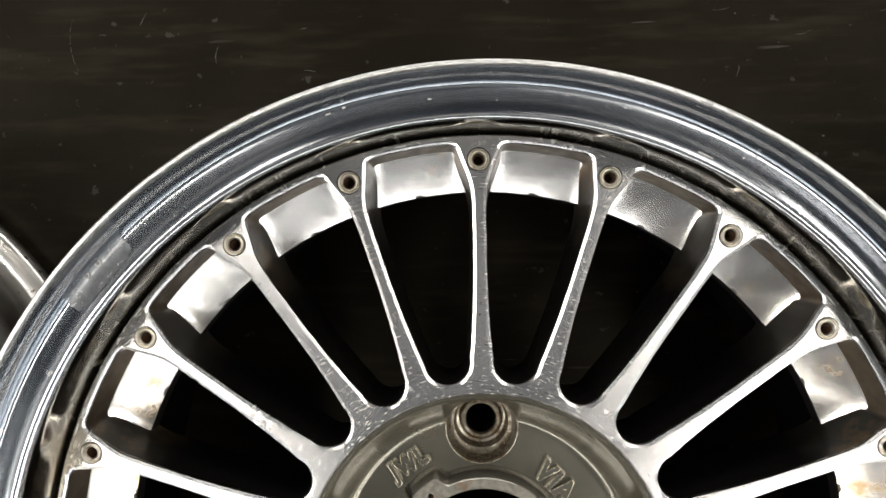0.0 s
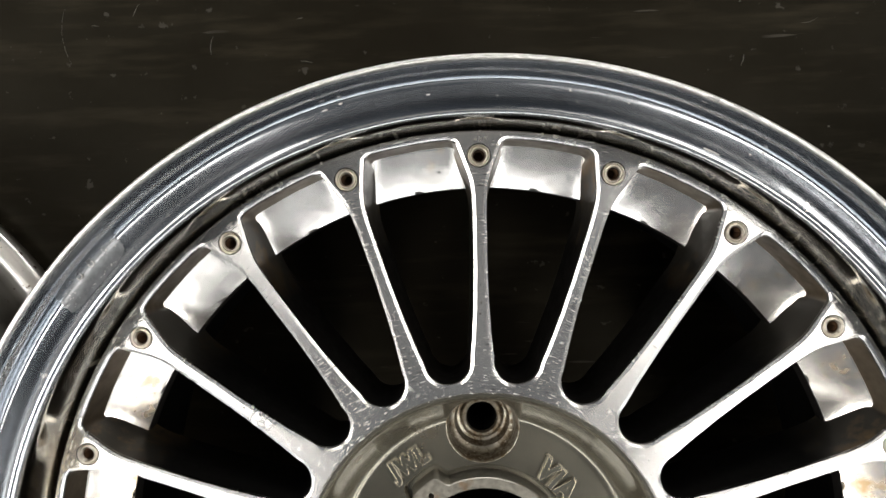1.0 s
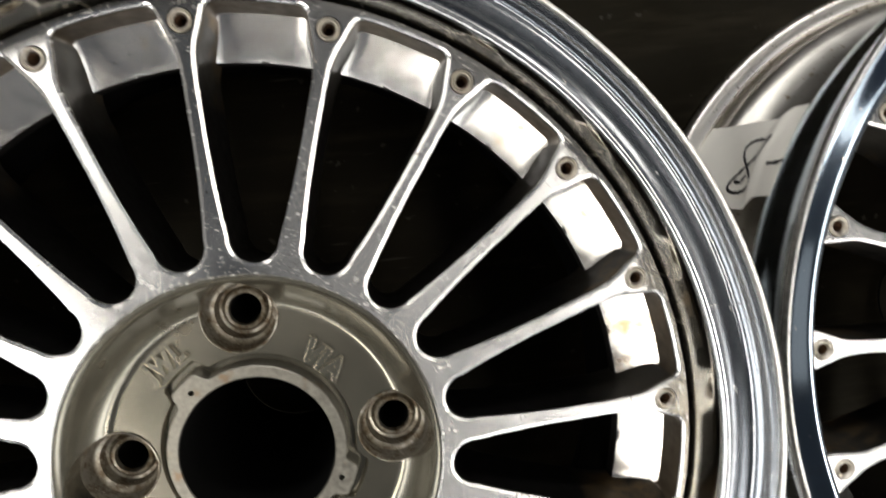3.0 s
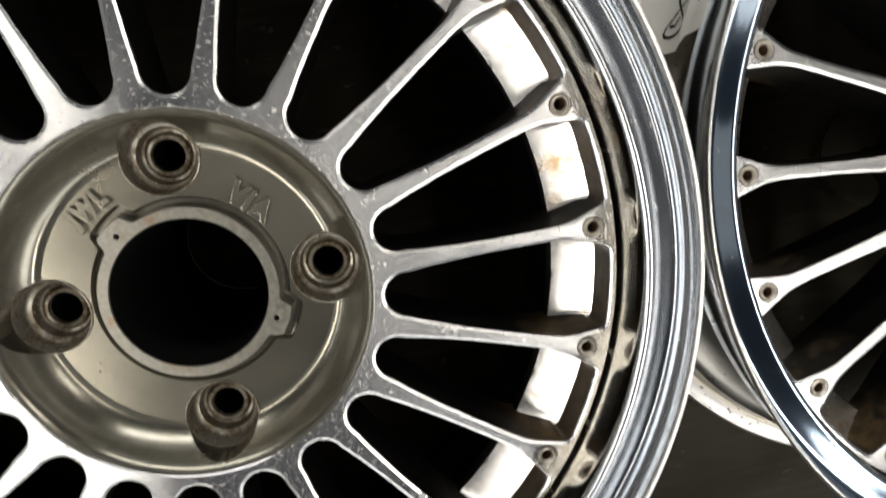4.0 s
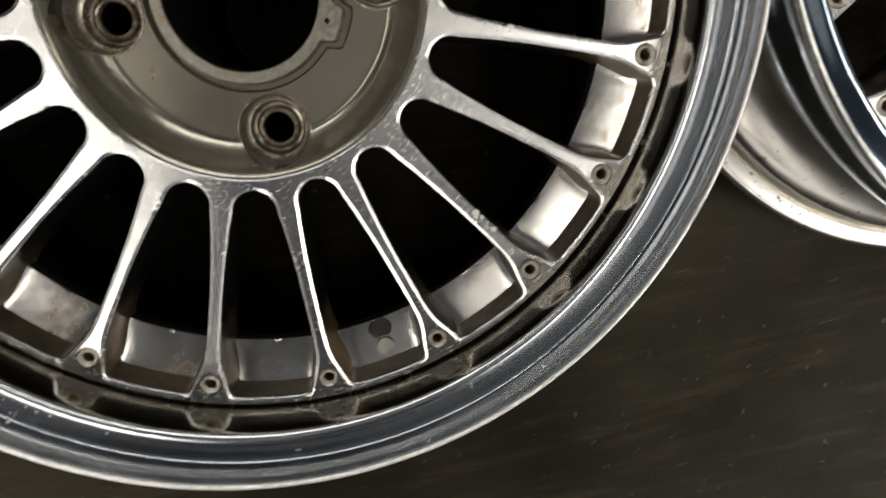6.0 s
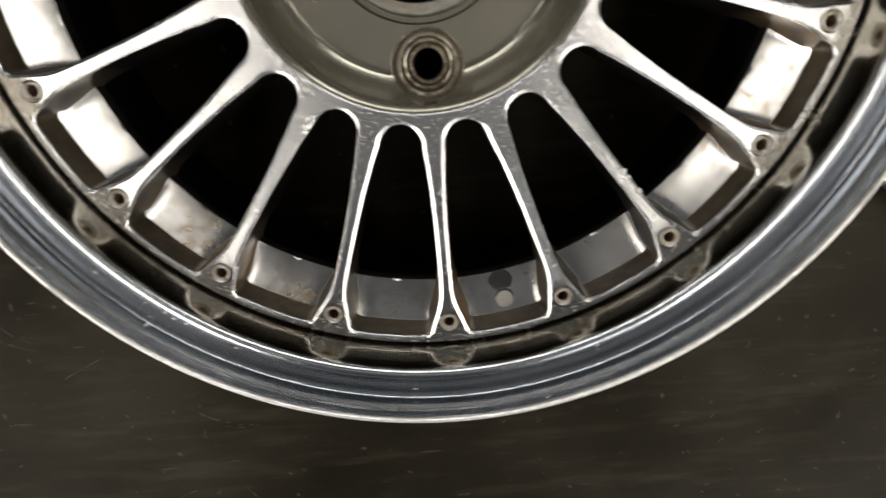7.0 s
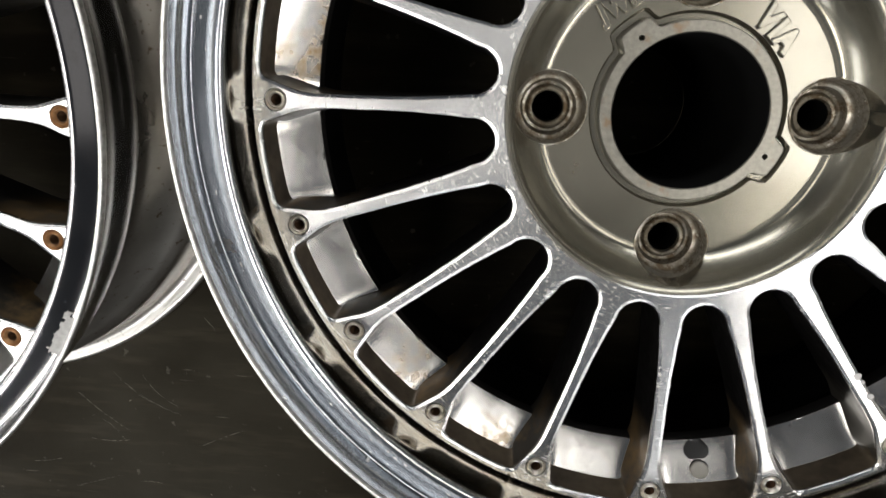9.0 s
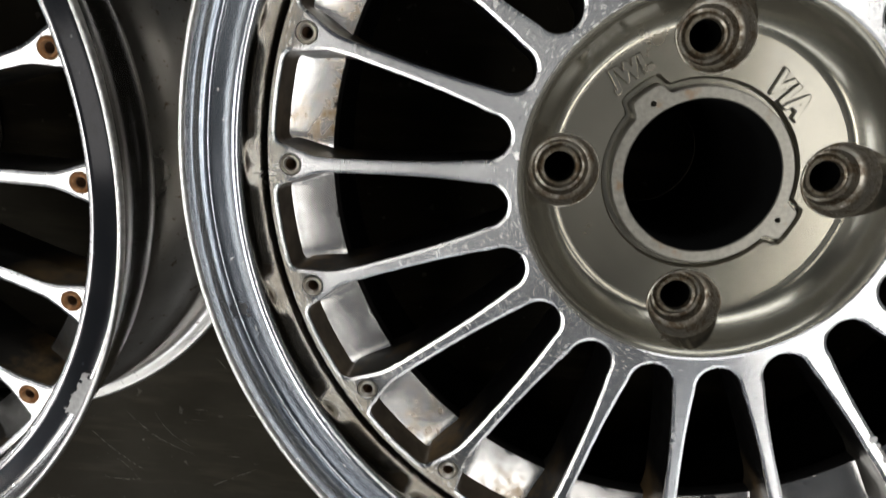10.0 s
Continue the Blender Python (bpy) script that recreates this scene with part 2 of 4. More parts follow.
def black_floor():
    m, nt, b = material("scuffed_black_floor")
    big = noise_tex(nt, 7, 5, 0.65)
    fine = noise_tex(nt, 420, 4, 0.6)
    col = mix(nt, big, (0.0043, 0.0035, 0.0022), (0.0100, 0.0082, 0.0054))
    dust = ramp(nt, noise_tex(nt, 150, 3, 0.5), [(0.69, 0), (0.73, 1)])
    col = mix(nt, dust, col, (0.035, 0.032, 0.027))
    for turn, where in ((0.5, 0.0), (-0.9, 3.0), (1.5, 7.0)):
        s = noise_tex(nt, 20, 2, 0.4, (1.0, 16.0, 1.0), (0, 0, turn))
        near = noise_tex(nt, 16 + where, 2, 0.5)
        s = mix(nt, 1.0, ramp(nt, s, [(0.725, 0), (0.745, 1)]), ramp(nt, near, [(0.55, 0), (0.62, 1)]), "MULTIPLY")
        col = mix(nt, s, col, (0.04, 0.036, 0.03))
    for turn, scale in ((-0.62, 9), (0.3, 12), (-0.1, 7)):
        smear = ramp(nt, noise_tex(nt, scale, 4, 0.6, (1.0, 7.0, 1.0), (0, 0, turn)), [(0.56, 0), (0.74, 0.55)])
        col = mix(nt, smear, col, (0.026, 0.0215, 0.0145))
    nt.links.new(col, b.inputs["Base Color"])
    nt.links.new(ramp(nt, big, [(0.3, 0.36), (0.7, 0.46)]), b.inputs["Roughness"])
    wisp = noise_tex(nt, 11, 5, 0.6, (1.0, 1.7, 1.0), (0, 0, 0.45))
    patch = mix(nt, 0.33, mix(nt, 0.35, noise_tex(nt, 3.2, 4, 0.6), big), wisp)
    nt.links.new(ramp(nt, patch, [(0.38, 0.025), (0.62, 0.115)]), b.inputs["Specular IOR Level"])
    b.inputs["Specular Tint"].default_value = (1.0, 0.93, 0.72, 1)
    bump(nt, b, fine, 0.10, 0.0004)
    return m


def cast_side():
    """Spoke flanks near black towards the hub, giving way to grimy bare casting towards the rim."""
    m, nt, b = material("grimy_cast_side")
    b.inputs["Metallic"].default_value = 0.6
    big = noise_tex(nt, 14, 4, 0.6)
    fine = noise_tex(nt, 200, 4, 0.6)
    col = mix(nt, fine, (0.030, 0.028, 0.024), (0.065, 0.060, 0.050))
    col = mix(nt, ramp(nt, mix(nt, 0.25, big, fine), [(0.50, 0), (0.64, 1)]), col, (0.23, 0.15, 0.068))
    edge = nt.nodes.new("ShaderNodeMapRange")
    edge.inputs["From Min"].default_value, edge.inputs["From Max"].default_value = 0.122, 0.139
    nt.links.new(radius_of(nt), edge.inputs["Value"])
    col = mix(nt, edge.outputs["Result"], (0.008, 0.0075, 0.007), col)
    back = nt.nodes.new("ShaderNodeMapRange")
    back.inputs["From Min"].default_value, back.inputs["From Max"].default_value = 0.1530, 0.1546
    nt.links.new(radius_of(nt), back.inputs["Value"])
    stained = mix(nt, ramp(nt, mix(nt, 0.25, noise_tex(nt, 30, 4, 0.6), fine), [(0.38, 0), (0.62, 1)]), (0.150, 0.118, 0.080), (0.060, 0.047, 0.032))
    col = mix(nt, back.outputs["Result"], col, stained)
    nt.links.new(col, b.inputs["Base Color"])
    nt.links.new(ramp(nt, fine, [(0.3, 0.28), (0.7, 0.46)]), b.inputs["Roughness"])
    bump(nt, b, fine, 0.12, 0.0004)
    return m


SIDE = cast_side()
# Black for spoke backs and below the shelf edge: shade put into colour.
SPOKE_SHADE = plain("spoke_shade_black", (0.009, 0.0085, 0.008), 0.5, 0.0, 120, 0.4)
SPOKE_SHADE.node_tree.nodes["Principled BSDF"].inputs["Specular IOR Level"].default_value = 0.15
MACHINED, WALL, LIP, BARREL = machined_aluminium(), cast_wall(), polished_lip("polished_lip", (0.36, 0.382, 0.412), (0.30, 0.312, 0.328), (0.16, 0.25)), barrel_metal()
# Same polish in a darker tone, for the left wheel.
DARK_LIP = polished_lip("darkened_polished_lip", (0.25, 0.245, 0.25), (0.20, 0.19, 0.175), (0.12, 0.20))
# Same polish for the right wheel, with reflected blue put into its tone.
REFLECTED_BLUE_LIP = polished_lip("reflected_blue_lip", (0.34, 0.42, 0.51), (0.29, 0.33, 0.38), (0.09, 0.14))
RECESS_SHADE, GUNMETAL, RING, RUSTY, BOLT = recess_shade(), gunmetal_paint(), worn_ring(), rusty_steel(), bolt_steel()
FLOOR = black_floor()
VALVE_BLACK = plain("rubber_and_notch_black", (0.006, 0.006, 0.006), 0.4)
PAPER = plain("cream_paper", (0.90, 0.87, 0.80), 0.85, 0, 60, 0.06)
INK = plain("black_marker_ink", (0.012, 0.012, 0.012), 0.6)
PLASTER = plain("grey_wall_paint", (0.075, 0.078, 0.084), 0.8, 0, 3, 0.15)
CEILING = plain("dim_ceiling_paint", (0.05, 0.066, 0.092), 0.85, 0, 3, 0.15)
OXIDE = plain("chalky_oxide", (0.40, 0.395, 0.385), 0.7, 0.3, 500, 0.5)
SCRATCH = plain("pale_scratch", (0.055, 0.050, 0.040), 0.7, 0, 300, 0.6)
CAP = plain("pale_cap_metal", (0.27, 0.26, 0.235), 0.5, 0.3, 300, 0.25)
RUST = plain("brown_rust", (0.075, 0.036, 0.014), 0.8, 0.1, 500, 0.5)
DULL = plain("dull_worn_metal", (0.20, 0.21, 0.22), 0.34, 0.9, 300, 0.6)
GRIME = plain("dark_grime", (0.085, 0.084, 0.085), 0.5, 0.5, 400, 0.5)

# ---------------- mesh helpers ----------------
def part(name, bm, mats, parent=None, label="", sharp=32, flat_tops=False):
    """Links a bmesh as one mesh object, under a thing or a part."""
    limit = radians(sharp)
    bm.normal_update()
    for f in bm.faces:
        f.smooth = not (flat_tops and f.normal.z > 0.99999)
    for e in bm.edges:
        if len(e.link_faces) == 2 and e.calc_face_angle(0) > limit:
            e.smooth = False
    data = bpy.data.meshes.new(name)
    bm.to_mesh(data)
    bm.free()
    for m in mats if isinstance(mats, (list, tuple)) else (mats,):
        data.materials.append(m)
    ob = new(name, data)
    ob.parent = parent
    if label:
        ob["label"] = label
    return ob


def add_lathe(bm, profile, seg=160, closed=False, centre=(0, 0), start=0.0, sweep=2 * math.pi, mat=0):
    full = abs(sweep - 2 * math.pi) < 1e-6
    n = seg if full else seg + 1
    rings = []
    for i in range(n):
        a = start + sweep * i / seg
        c, s = math.cos(a), math.sin(a)
        rings.append([bm.verts.new((centre[0] + r * c, centre[1] + r * s, z)) for r, z in profile])
    for i in range(seg):
        A, B = rings[i], rings[(i + 1) % n]
        for j in range(len(profile) if closed else len(profile) - 1):
            k = (j + 1) % len(profile)
            f = bm.faces.new((A[j], B[j], B[k], A[k]))
            f.material_index = mat
    return rings


def lathe(profile, **kw):
    bm = bmesh.new()
    add_lathe(bm, profile, **kw)
    bmesh.ops.remove_doubles(bm, verts=bm.verts, dist=1e-6)
    bmesh.ops.recalc_face_normals(bm, faces=bm.faces)
    return bm


def loop(bm, pts):
    return [bm.verts.new(p) for p in pts]


def ring_edges(bm, vs):
    return [bm.edges.get((a, b)) or bm.edges.new((a, b)) for a, b in zip(vs, vs[1:] + vs[:1])]


def fill(bm, loops, up=True, mat=0):
    edges = [e for vs in loops for e in ring_edges(bm, vs)]
    made = bmesh.ops.triangle_fill(bm, use_beauty=True, use_dissolve=False, edges=edges, normal=(0, 0, 1 if up else -1))
    for f in made["geom"]:
        if isinstance(f, bmesh.types.BMFace):
            f.material_index = mat
            f.normal_update()
            if (f.normal.z > 0) != up:
                f.normal_flip()


def bridge(bm, upper, lower, mat=0):
    for i in range(len(upper)):
        j = (i + 1) % len(upper)
        f = bm.faces.new((upper[i], upper[j], lower[j], lower[i]))
        f.material_index = mat


def smooth(a, b, x):
    t = min(1, max(0, (x - a) / (b - a)))
    return t * t * (3 - 2 * t)


def table_at(table, x):
    xs, ys = zip(*table)
    return float(np.interp(x, xs, ys))


def circle(cx, cy, r, z, n, start=0.0):
    return [(cx + r * math.cos(start + 2 * math.pi * i / n), cy + r * math.sin(start + 2 * math.pi * i / n), z) for i in range(n)]


# ---------------- the wheel ----------------
SPOKES = 20
FACE = 0.130          # height of the machined face in the wheel
FLOOR_Z = 0.005
RING_IN, RING_OUT = 0.0663, 0.1589
HALF = math.pi / SPOKES
BOLT_R, BOLT_HOLE = 0.150, 0.0043
HALF_WIDTH = [(0.068, 0.0062), (0.076, 0.0046), (0.086, 0.0036), (0.098, 0.0029), (0.110, 0.0026), (0.130, 0.0026), (0.137, 0.0029),
              (0.141, 0.0036), (0.144, 0.0046), (0.147, 0.0057), (0.1515, 0.0073), (0.1565, 0.0092)]
SLOT_IN, SLOT_OUT, SLOT_ROUND = 0.0705, 0.1560, 0.0085


def slot_half(y):
    return y * math.tan(HALF) - table_at(HALF_WIDTH, y) / math.cos(HALF)


def slot_outline():
    """Half of one opening between two spokes, mirrored: lateral x, y outwards along the opening."""
    right = []
    base = SLOT_IN + SLOT_ROUND
    for i in range(1, 11):
        a = math.pi / 2 * i / 10
        y = base - SLOT_ROUND * math.cos(a)
        right.append((slot_half(base) * math.sin(a), y))
    for i in range(1, 33):
        y = base + (0.1515 - base) * i / 32
        right.append((slot_half(y), y))
    # the outer corner, rounded, into the outer arc
    xc = slot_half(0.1515)
    x_end = xc - 0.0034
    y_end = math.sqrt(SLOT_OUT ** 2 - x_end ** 2)
    for i in range(1, 7):
        t = i / 7
        cx, cy = xc - 0.0003, math.sqrt(SLOT_OUT ** 2 - xc ** 2) - 0.0001
        right.append(((1 - t) ** 2 * xc + 2 * t * (1 - t) * cx + t * t * x_end, (1 - t) ** 2 * 0.1515 + 2 * t * (1 - t) * cy + t * t * y_end))
    arc = []
    for i in range(13):
        x = x_end * (1 - 2 * i / 12)
        arc.append((x, math.sqrt(SLOT_OUT ** 2 - x * x)))
    left = [(-x, y) for x, y in reversed(right)]
    return right + arc + left + [(0.0, SLOT_IN)]


def offset(pts, d):
    out = []
    n = len(pts)
    for i in range(n):
        (x0, y0), (x1, y1) = pts[i - 1], pts[(i + 1) % n]
        dx, dy = x1 - x0, y1 - y0
        k = math.hypot(dx, dy)
        out.append((pts[i][0] + d * dy / k, pts[i][1] - d * dx / k))
    return out


def build_face(parent):
    bm = bmesh.new()
    edge = slot_outline()
    wide = offset(edge, 0.00130)
    # each step down the wall: depth, inward draft at the outer end, sideways draft beside the flares
    steps = [(0.00078, 0.00004, 0.0), (0.0014, 0.0001, 0.0), (0.0030, 0.0002, 0.0002), (0.0080, 0.0004, 0.0006), (0.0125, 0.0007, 0.0010), (0.0165, 0.0010, 0.0014), (0.0230, 0.0014, 0.0018), (0.0300, 0.0016, 0.0018)]

    def at(k, p):
        a = math.pi / 2 - HALF - 2 * HALF * k - math.pi / 2
        c, s = math.cos(a), math.sin(a)
        return p[0] * c - p[1] * s, p[0] * s + p[1] * c

    for k in range(SPOKES):
        top = loop(bm, [(*at(k, p), FACE) for p in wide])
        border = []
        n = 8
        for i in range(n + 1):
            a = math.pi / 2 + HALF - 2 * HALF * i / n
            border.append(((RING_IN + 0.0006) * math.cos(a), (RING_IN + 0.0006) * math.sin(a)))
        for side in (1, -1):
            u = (math.sin(HALF) * side, math.cos(HALF))
            v = (-u[1] * side, u[0] * side)
            run = [(BOLT_R * u[0] + BOLT_HOLE * (-math.cos(b) * u[0] + math.sin(b) * v[0]), BOLT_R * u[1] + BOLT_HOLE * (-math.cos(b) * u[1] + math.sin(b) * v[1])) for b in [math.pi * j / 8 for j in range(9)]]
            line = [((RING_IN + 0.02 * j) * u[0], (RING_IN + 0.02 * j) * u[1]) for j in (1, 2, 3)] + run
            if side == 1:
                border += line
                border += [((RING_OUT - 0.0005) * math.cos(a), (RING_OUT - 0.0005) * math.sin(a)) for a in [math.pi / 2 - HALF + 2 * HALF * i / n for i in range(n + 1)]]
            else:
                border += list(reversed(line))
        fill(bm, [loop(bm, [(*at(k, p), FACE) for p in border]), top])
        upper = top
        for out, drop in ((0.00022, 0.00037),):
            lower = loop(bm, [(*at(k, p), FACE - drop) for p in offset(edge, out)])
            bridge(bm, upper, lower, 0)
            upper = lower
        for j, (depth, inward, side_in) in enumerate(steps):
            pts = []
            for (x, y) in edge:
                r = math.hypot(x, y)
                w = smooth(0.1520, 0.1556, r)
                q = (r - inward * w) / r
                flare = smooth(0.132, 0.148, r) * (1 - w)
                push = min(abs(x), side_in * flare + 0.02 * depth * (1 - w))
                pts.append((x * q - (math.copysign(push, x) if x else 0), y * q))
            lower = loop(bm, [(*at(k, p), FACE - depth) for p in pts])
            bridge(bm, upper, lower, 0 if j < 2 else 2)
            upper = lower
        back = [(0.0663 * math.cos(a), 0.0663 * math.sin(a)) for a in [math.pi / 2 + HALF - 2 * HALF * i / 6 for i in range(7)]]
        back += [(0.1545 * math.cos(a), 0.1545 * math.sin(a)) for a in [math.pi / 2 - HALF + 2 * HALF * i / 6 for i in range(7)]]
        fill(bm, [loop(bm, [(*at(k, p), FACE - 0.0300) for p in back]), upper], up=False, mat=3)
    add_lathe(bm, [(RING_OUT - 0.0005, FACE), (RING_OUT, FACE - 0.0006), (RING_OUT, FACE - 0.014), (0.1545, FACE - 0.030)], seg=SPOKES * 8, start=math.pi / 2 - HALF)
    # the shelf in each pocket: it rolls down towards the hub, with a small cove along its walls
    profile = [(0.1558, 0.0140), (0.1550, 0.0144), (0.1543, 0.0148), (0.1525, 0.0158), (0.1505, 0.0169), (0.1485, 0.01805), (0.1465, 0.0192), (0.1445, 0.0204), (0.1425, 0.0216), (0.1410, 0.02255), (0.1400, 0.0232)]
    for k in range(SPOKES):
        rows = []
        for r, depth in profile:
            reach = slot_half(min(r, 0.1500)) + 0.0010
            row = []
            for j in range(25):
                t = math.sin(math.pi / 2 * (j / 12 - 1))
                d = reach * (1 - abs(t))
                up = 0.0062 - math.sqrt(0.0062 ** 2 - max(0.0, 0.0062 - d) ** 2)
                ang = t * reach / r
                row.append(bm.verts.new((*at(k, (r * math.sin(ang), r * math.cos(ang))), FACE - depth + 0.35 * up)))
            rows.append(row)
        for A, B in zip(rows, rows[1:]):
            for j in range(24):
                f = bm.faces.new((A[j], A[j + 1], B[j + 1], B[j]))
                f.material_index = 1
                f.normal_update()
                if f.normal.z < 0:
                    f.normal_flip()
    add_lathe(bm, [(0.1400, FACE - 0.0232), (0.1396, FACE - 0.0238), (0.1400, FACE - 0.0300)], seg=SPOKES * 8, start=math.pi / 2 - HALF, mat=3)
    add_lathe(bm, [(RING_IN, FACE - 0.030), (RING_IN, FACE - 0.0006), (RING_IN + 0.0006, FACE)], seg=SPOKES * 8, start=math.pi / 2 - HALF)
    bmesh.ops.remove_doubles(bm, verts=bm.verts, dist=2e-5)
    return part("spoke_face", bm, [MACHINED, WALL, SIDE, SPOKE_SHADE], parent, "machined aluminium spokes with worn bright edges", sharp=40, flat_tops=True)


# the lip: a steep mirror wall, a rounded shoulder, a shallow dish, a crest and the flange bead
LIP_PROFILE = [(0.1602, 0.114), (0.16, 0.124), (0.1599, 0.134), (0.1599, 0.144), (0.15995, 0.1466), (0.1602, 0.1481), (0.1607, 0.1494), (0.1612, 0.15017), (0.1617, 0.15053), (0.1622, 0.15068), (0.1627, 0.15069), (0.1633, 0.15062),
               (0.164, 0.15047), (0.165, 0.1502), (0.1662, 0.14986), (0.1674, 0.14952), (0.1686, 0.14919), (0.1697, 0.14894), (0.1706, 0.14878), (0.1713, 0.14871), (0.1719, 0.14871), (0.17235, 0.14882), (0.1727, 0.14909),
               (0.17295, 0.14956), (0.17325, 0.15077), (0.1735, 0.15194), (0.1738, 0.15277), (0.1742, 0.15341), (0.1746, 0.154), (0.175, 0.1549), (0.17535, 0.15604), (0.1756, 0.1577), (0.17585, 0.1587), (0.1762, 0.1594), (0.1766,
               0.1598), (0.177, 0.15985), (0.1774, 0.1596), (0.1777, 0.1589), (0.1778, 0.1576), (0.1772, 0.156), (0.1755, 0.1538), (0.1735, 0.149), (0.1718, 0.144), (0.1704, 0.138), (0.169, 0.13), (0.168, 0.12), (0.166, 0.114)]
LIP_TOP = LIP_PROFILE[5:38]
BARREL_PROFILE = [(0.1660, 0.1138), (0.1610, 0.1080), (0.1500, 0.1000), (0.1475, 0.0930), (0.1470, 0.0620), (0.1485, 0.0560), (0.1540, 0.0470), (0.1610, 0.0390), (0.1650, 0.0350), (0.1662, 0.0310), (0.1668, 0.0200),
                  (0.1680, 0.0140), (0.1700, 0.0114), (0.1725, 0.0103), (0.1750, 0.0099), (0.1770, 0.0096), (0.1782, 0.0084), (0.1790, 0.0050), (0.1786, 0.0025), (0.1775, 0.0004), (0.1755, 0.0000), (0.1730, 0.0018),
                  (0.1680, 0.0050), (0.1640, 0.0090), (0.1630, 0.0160), (0.1622, 0.0310), (0.1585, 0.0360), (0.1450, 0.0520), (0.1428, 0.0620), (0.1428, 0.0930), (0.1450, 0.1010), (0.1540, 0.1080), (0.1592, 0.1120), (0.1602, 0.1138)]


def lip_mesh(drop):
    return lathe([(r, z - drop) for r, z in LIP_PROFILE], seg=224, closed=True)


def barrel_mesh(rear, drop):
    """The barrel under a lip let down by drop, with its rear flange at that height over the wheel's base."""
    profile = [(r, z - drop if z > 0.1 else z if z > 0.05 else rear + z * (0.05 - rear) / 0.05 if z > 0.012 else rear + z) for r, z in BARREL_PROFILE]
    bm = bmesh.new()
    add_lathe(bm, profile[:24], seg=160)
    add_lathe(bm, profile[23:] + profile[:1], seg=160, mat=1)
    bmesh.ops.remove_doubles(bm, verts=bm.verts, dist=1e-6)
    bmesh.ops.recalc_face_normals(bm, faces=bm.faces)
    return bm


def build_rim(parent, rear=FLOOR_Z, drop=0.0, finish=LIP):
    part("rim_lip", lip_mesh(drop), finish, parent, "polished and scuffed outer rim lip", sharp=50)
    part("rim_barrel", barrel_mesh(rear, drop), [BARREL, RECESS_SHADE], parent, "dull rolled rim barrel with stepped well", sharp=50)


def flower(r0, out, near=8.5, far=13.5):
    pts = []
    for i in range(180):
        a = 2 * math.pi * i / 180
        extra = 0
        for mid in (128, -27.5):
            d = abs((math.degrees(a) - mid + 180) % 360 - 180)
            extra = max(extra, 1 - smooth(near, far, d))
        pts.append(((r0 + out * extra) * math.cos(a), (r0 + out * extra) * math.sin(a)))
    return pts


def mesh_of(ob):
    dg = bpy.context.evaluated_depsgraph_get()
    data = bpy.data.meshes.new_from_object(ob.evaluated_get(dg))
    bm = bmesh.new()
    bm.from_mesh(data)
    bpy.data.meshes.remove(data)
    return bm


LUGS = [(0.05 * math.cos(a), 0.05 * math.sin(a)) for a in (math.pi / 2, 0, -math.pi / 2, math.pi)]
DISH = 0.1150


